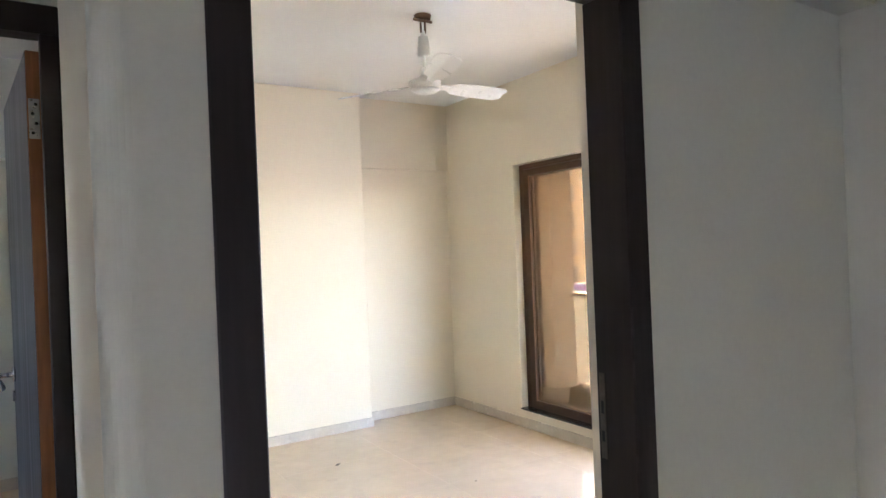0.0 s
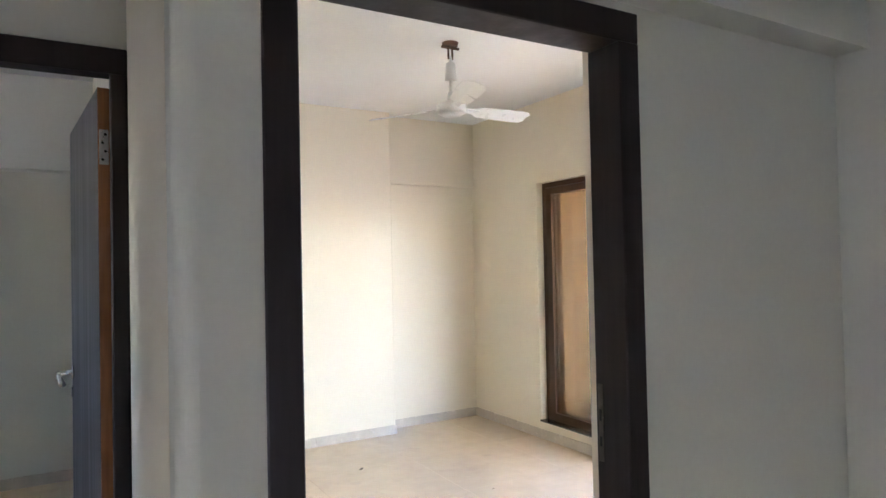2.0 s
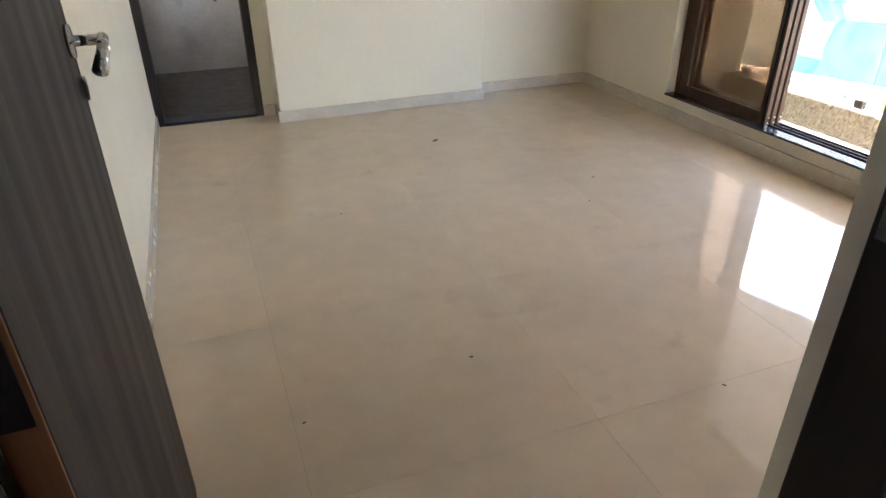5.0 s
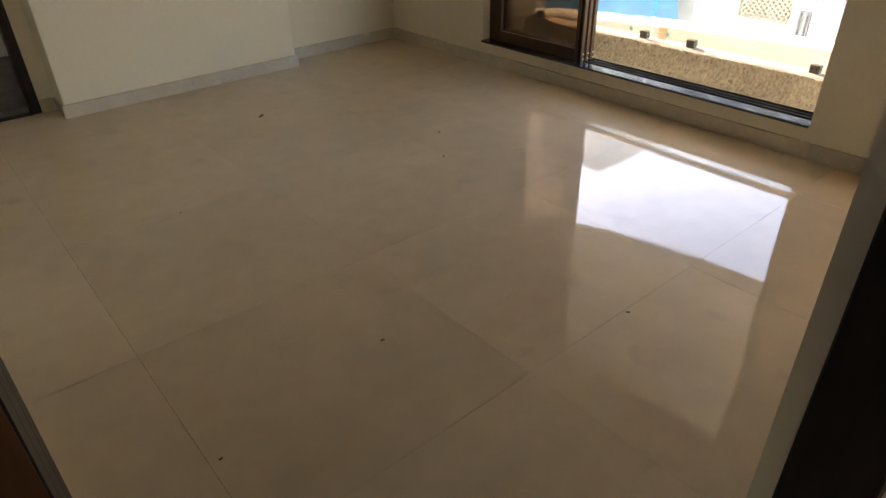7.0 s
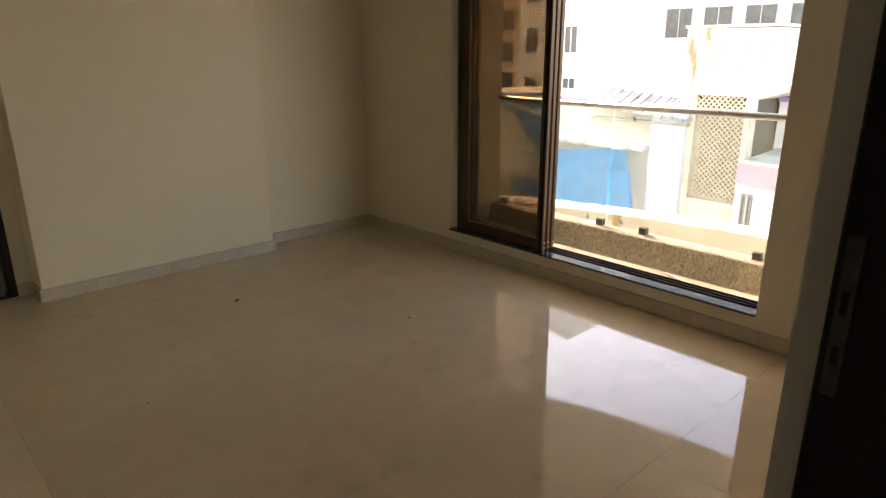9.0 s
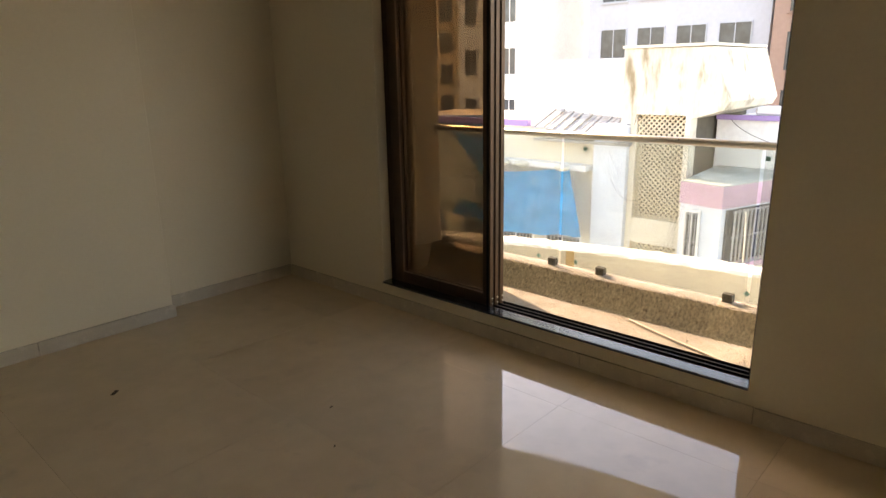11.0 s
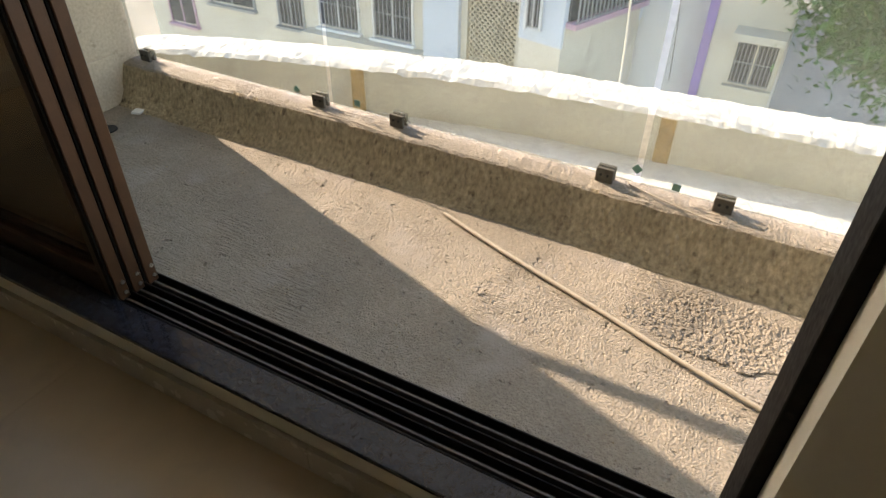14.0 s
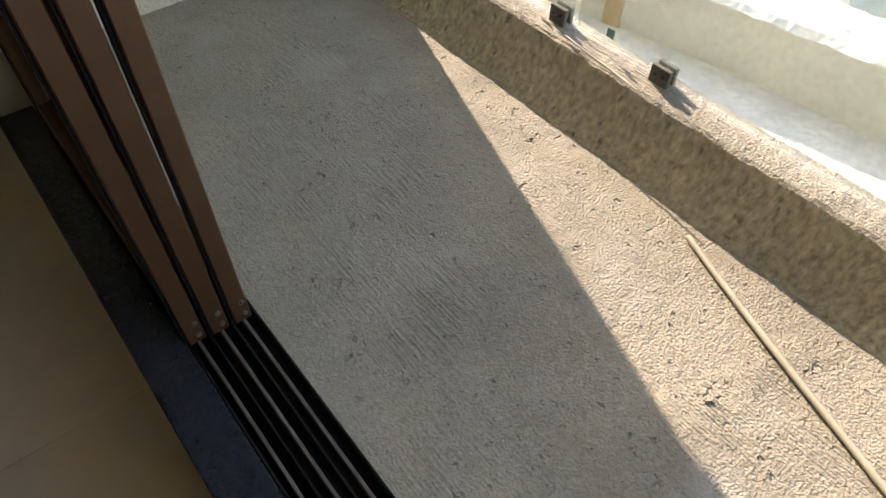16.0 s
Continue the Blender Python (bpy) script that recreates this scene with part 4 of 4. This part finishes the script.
# trees
def tree(at, height, spread, seed, count, label):
    r = random.Random(seed)
    t = thing("tree", label, "tree", at=at)
    bm = bmesh.new()
    put_tube(bm, (0, 0, 0), (0.1, 0, height * 0.55), 0.16, 0.10, 10)
    tips = []
    for k in range(11):
        a, e = r.uniform(0, 6.28), r.uniform(0.35, 1.2)
        base = Vector((0.1, 0, height * r.uniform(0.35, 0.55)))
        tip = base + Vector((math.cos(a) * math.cos(e), math.sin(a) * math.cos(e), math.sin(e))) * spread * r.uniform(0.6, 1.0)
        put_tube(bm, base, tip, 0.06, 0.02, 7)
        tips += [base.lerp(tip, s) for s in (0.5, 0.75, 1.0)]
    part("trunk", bm, BARK, t)
    verts, faces = [], []
    for k in range(count):
        c = r.choice(tips) + Vector((r.gauss(0, 1), r.gauss(0, 1), r.gauss(0, 0.8))) * spread * 0.24
        q = Euler((r.uniform(-1, 1), r.uniform(-1, 1), r.uniform(0, 6.28))).to_matrix()
        s = r.uniform(0.06, 0.13)
        base = len(verts)
        verts += [tuple(c + q @ Vector(p) * s) for p in ((-1, 0, 0), (0, -0.45, 0.1), (1, 0, -0.1), (0, 0.45, 0.1))]
        faces.append((base, base + 1, base + 2, base + 3))
    me = bpy.data.meshes.new("crown")
    me.from_pydata(verts, [], faces)
    me.materials.append(LEAVES)
    cr = new("crown", me)
    cr.parent = t


tree((14.2, -5.9, -9.0), 11.5, 2.6, 3, 26000, "leafy green tree beside the white house")
tree((22.0, 1.8, -9.0), 10.0, 2.4, 5, 3500, "green tree behind the roofs")

# cables across the lane
def wire(points, r, label):
    cu = bpy.data.curves.new("cable", "CURVE")
    cu.dimensions, cu.bevel_depth, cu.bevel_resolution = "3D", r, 1
    sp = cu.splines.new("NURBS")
    sp.points.add(len(points) - 1)
    for p, co in zip(sp.points, points):
        p.co = (*co, 1)
    sp.use_endpoint_u, sp.order_u = True, 3
    cu.materials.append(SHADE_AND_CABLE)
    tagged(new("cable", cu), label, "cable", "cables on the facades")


for k in range(5):
    s = random.Random(20 + k)
    wire([(12.8, 2.5 + 0.1 * k, -0.4 - 0.1 * k), (12.5, 1.9, -1.0 - 0.15 * k), (12.6, 2.45, -2.0 - 0.2 * k), (12.7, 2.6 + s.uniform(-0.3, 0.3), -4.0)], 0.004, "thin dark cable hanging on the stair tower")
for k in range(2):
    wire([(12.7, 4.3, -0.6 - 0.5 * k), (12.3, 3.7, -1.6 - 0.6 * k), (12.75, 3.2, -1.2 - 0.5 * k)], 0.004, "thin dark cable looped along the flank wall")
wire([(14.0, -0.2, 0.0), (13.6, -0.8, -1.2), (14.0, -0.9, -4.5)], 0.008, "thin dark cable running down the white house")
wire([(14.5, 1.9, 0.1), (13.2, 0.6, -0.75), (14.4, -2.5, -0.4)], 0.007, "thin dark cable sagging over the mauve roof")
cu = bpy.data.curves.new("rope_end", "CURVE")
cu.dimensions, cu.bevel_depth = "3D", 0.005
sp = cu.splines.new("POLY")
sp.points.add(2)
for p, co in zip(sp.points, ((2.45, -2.32, -0.055), (2.455, -2.315, 0.1), (2.46, -2.30, 0.34))):
    p.co = (*co, 1)
cu.materials.append(PAPER)
tagged(new("rod", cu), "thin white rod standing up from the parapet", "rod")

# ---- bathroom fittings ----
tap = thing("bath_tap", "chrome wall tap over the bathroom floor", "tap")
bm = bmesh.new()
put_tube(bm, (-2.62, 1.70, 0.62), (-2.62, 1.60, 0.62), 0.018)
put_tube(bm, (-2.62, 1.61, 0.62), (-2.62, 1.57, 0.56), 0.014)
part("spout", bm, CHROME, tap, smooth=True)
bm = bmesh.new()
put_tube(bm, (-2.62, 1.63, 0.62), (-2.62, 1.63, 0.67), 0.016)
part("knob", bm, CHROME, tap, smooth=True)
toilet = thing("toilet", "white wall-hung ceramic toilet in the second bathroom", "toilet")
bm = bmesh.new()
bmesh.ops.create_uvsphere(bm, u_segments=24, v_segments=14, radius=1, matrix=Matrix.LocRotScale((-4.62, 1.42, 0.30), None, (0.18, 0.28, 0.16)))
part("bowl", bm, CERAMIC, toilet, smooth=True)
part("seat", boxes((-4.80, -4.44, 1.14, 1.68, 0.42, 0.445), bevel=0.01), CERAMIC, toilet)

# ---- floor specks ----
rnd = random.Random(8)
for x, y, s in ((-1.585, -0.892, 0.022), (-2.2, -2.9, 0.006), (-2.75, -3.0, 0.005), (-1.55, -3.30, 0.006), (-1.02, -1.75, 0.008), (-1.2, -2.0, 0.007), (-2.35, -1.7, 0.005)):
    bm = bmesh.new()
    put_box(bm, -s, s, -s * 0.4, s * 0.4, 0, 0.002)
    ob = tagged(part("debris_flake", bm, PAPER_BITS), "tiny brown flake of debris on the tiles", "debris", "flakes on the floor")
    ob.matrix_basis = pose(x, y, 0.0005, 0, 0, rnd.uniform(0, 180))

# ---- skirting pieces ----
skirting = tagged(new("baseboard"), "beige tile skirting along the bedroom walls", "skirting", kind="structure")


def skirt(x0, y0, x1, y1, side):
    """Lays skirting tiles, 12 mm thick, from one point to the next; side is the way the face looks."""
    length = math.hypot(x1 - x0, y1 - y0)
    count = max(1, round(length / 0.8))
    for k in range(count):
        a, b = k / count, (k + 1) / count
        ax, ay, bx, by = x0 + (x1 - x0) * a, y0 + (y1 - y0) * a, x0 + (x1 - x0) * b, y0 + (y1 - y0) * b
        g = 0.0012
        if abs(x1 - x0) > abs(y1 - y0):
            lo, hi = sorted((ax, bx))
            part("skirting_tile", boxes((lo + g, hi - g, min(ay, ay + side * 0.012), max(ay, ay + side * 0.012), 0.001, 0.075 + 0.001 * (k % 2))), SKIRT, skirting)
        else:
            lo, hi = sorted((ay, by))
            part("skirting_tile", boxes((min(ax, ax + side * 0.012), max(ax, ax + side * 0.012), lo + g, hi - g, 0.001, 0.075 + 0.001 * (k % 2))), SKIRT, skirting)


skirt(-0.0005, -3.937, -0.0005, -0.013, -1)
skirt(-0.943, -0.0005, -0.013, -0.0005, -1)
skirt(-0.9545, -0.165, -0.9545, -0.013, 1)
skirt(-2.412, -0.1655, -0.943, -0.1655, -1)
skirt(-2.4005, -0.165, -2.4005, 0.027, -1)
skirt(-2.484, 0.0395, -2.413, 0.0395, -1)
skirt(-3.1645, -3.95, -3.1645, 0.03, 1)
skirt(-3.90, 0.0495, -3.25, 0.0495, -1)
skirt(-2.198, -3.9495, -0.013, -3.9495, 1)

# ---- floor tiles, 0.8 m square ----
tile_mesh = {}
floor_ob = bpy.data.objects["floor"]
X0, Y0, SIZE = -1.978, -3.286, 0.8
for i in range(-6, 3):
    for j in range(-6, 5):
        a, b = max(X0 + i * SIZE, -6.5), min(X0 + (i + 1) * SIZE, 0.0)
        c, d = max(Y0 + j * SIZE, -8.0), min(Y0 + (j + 1) * SIZE, 0.04)
        if b - a < 0.02 or d - c < 0.02:
            continue
        key = (round(b - a, 3), round(d - c, 3))
        if key not in tile_mesh:
            w, h = key[0] / 2 - 0.0005, key[1] / 2 - 0.0005
            tile_mesh[key] = mesh_of("floor_tile", boxes((-w, w, -h, h, -0.01, 0.0)), TILE)
        t = new("floor_tile", tile_mesh[key])
        t.parent = floor_ob
        t.location = ((a + b) / 2, (c + d) / 2, 0.0)
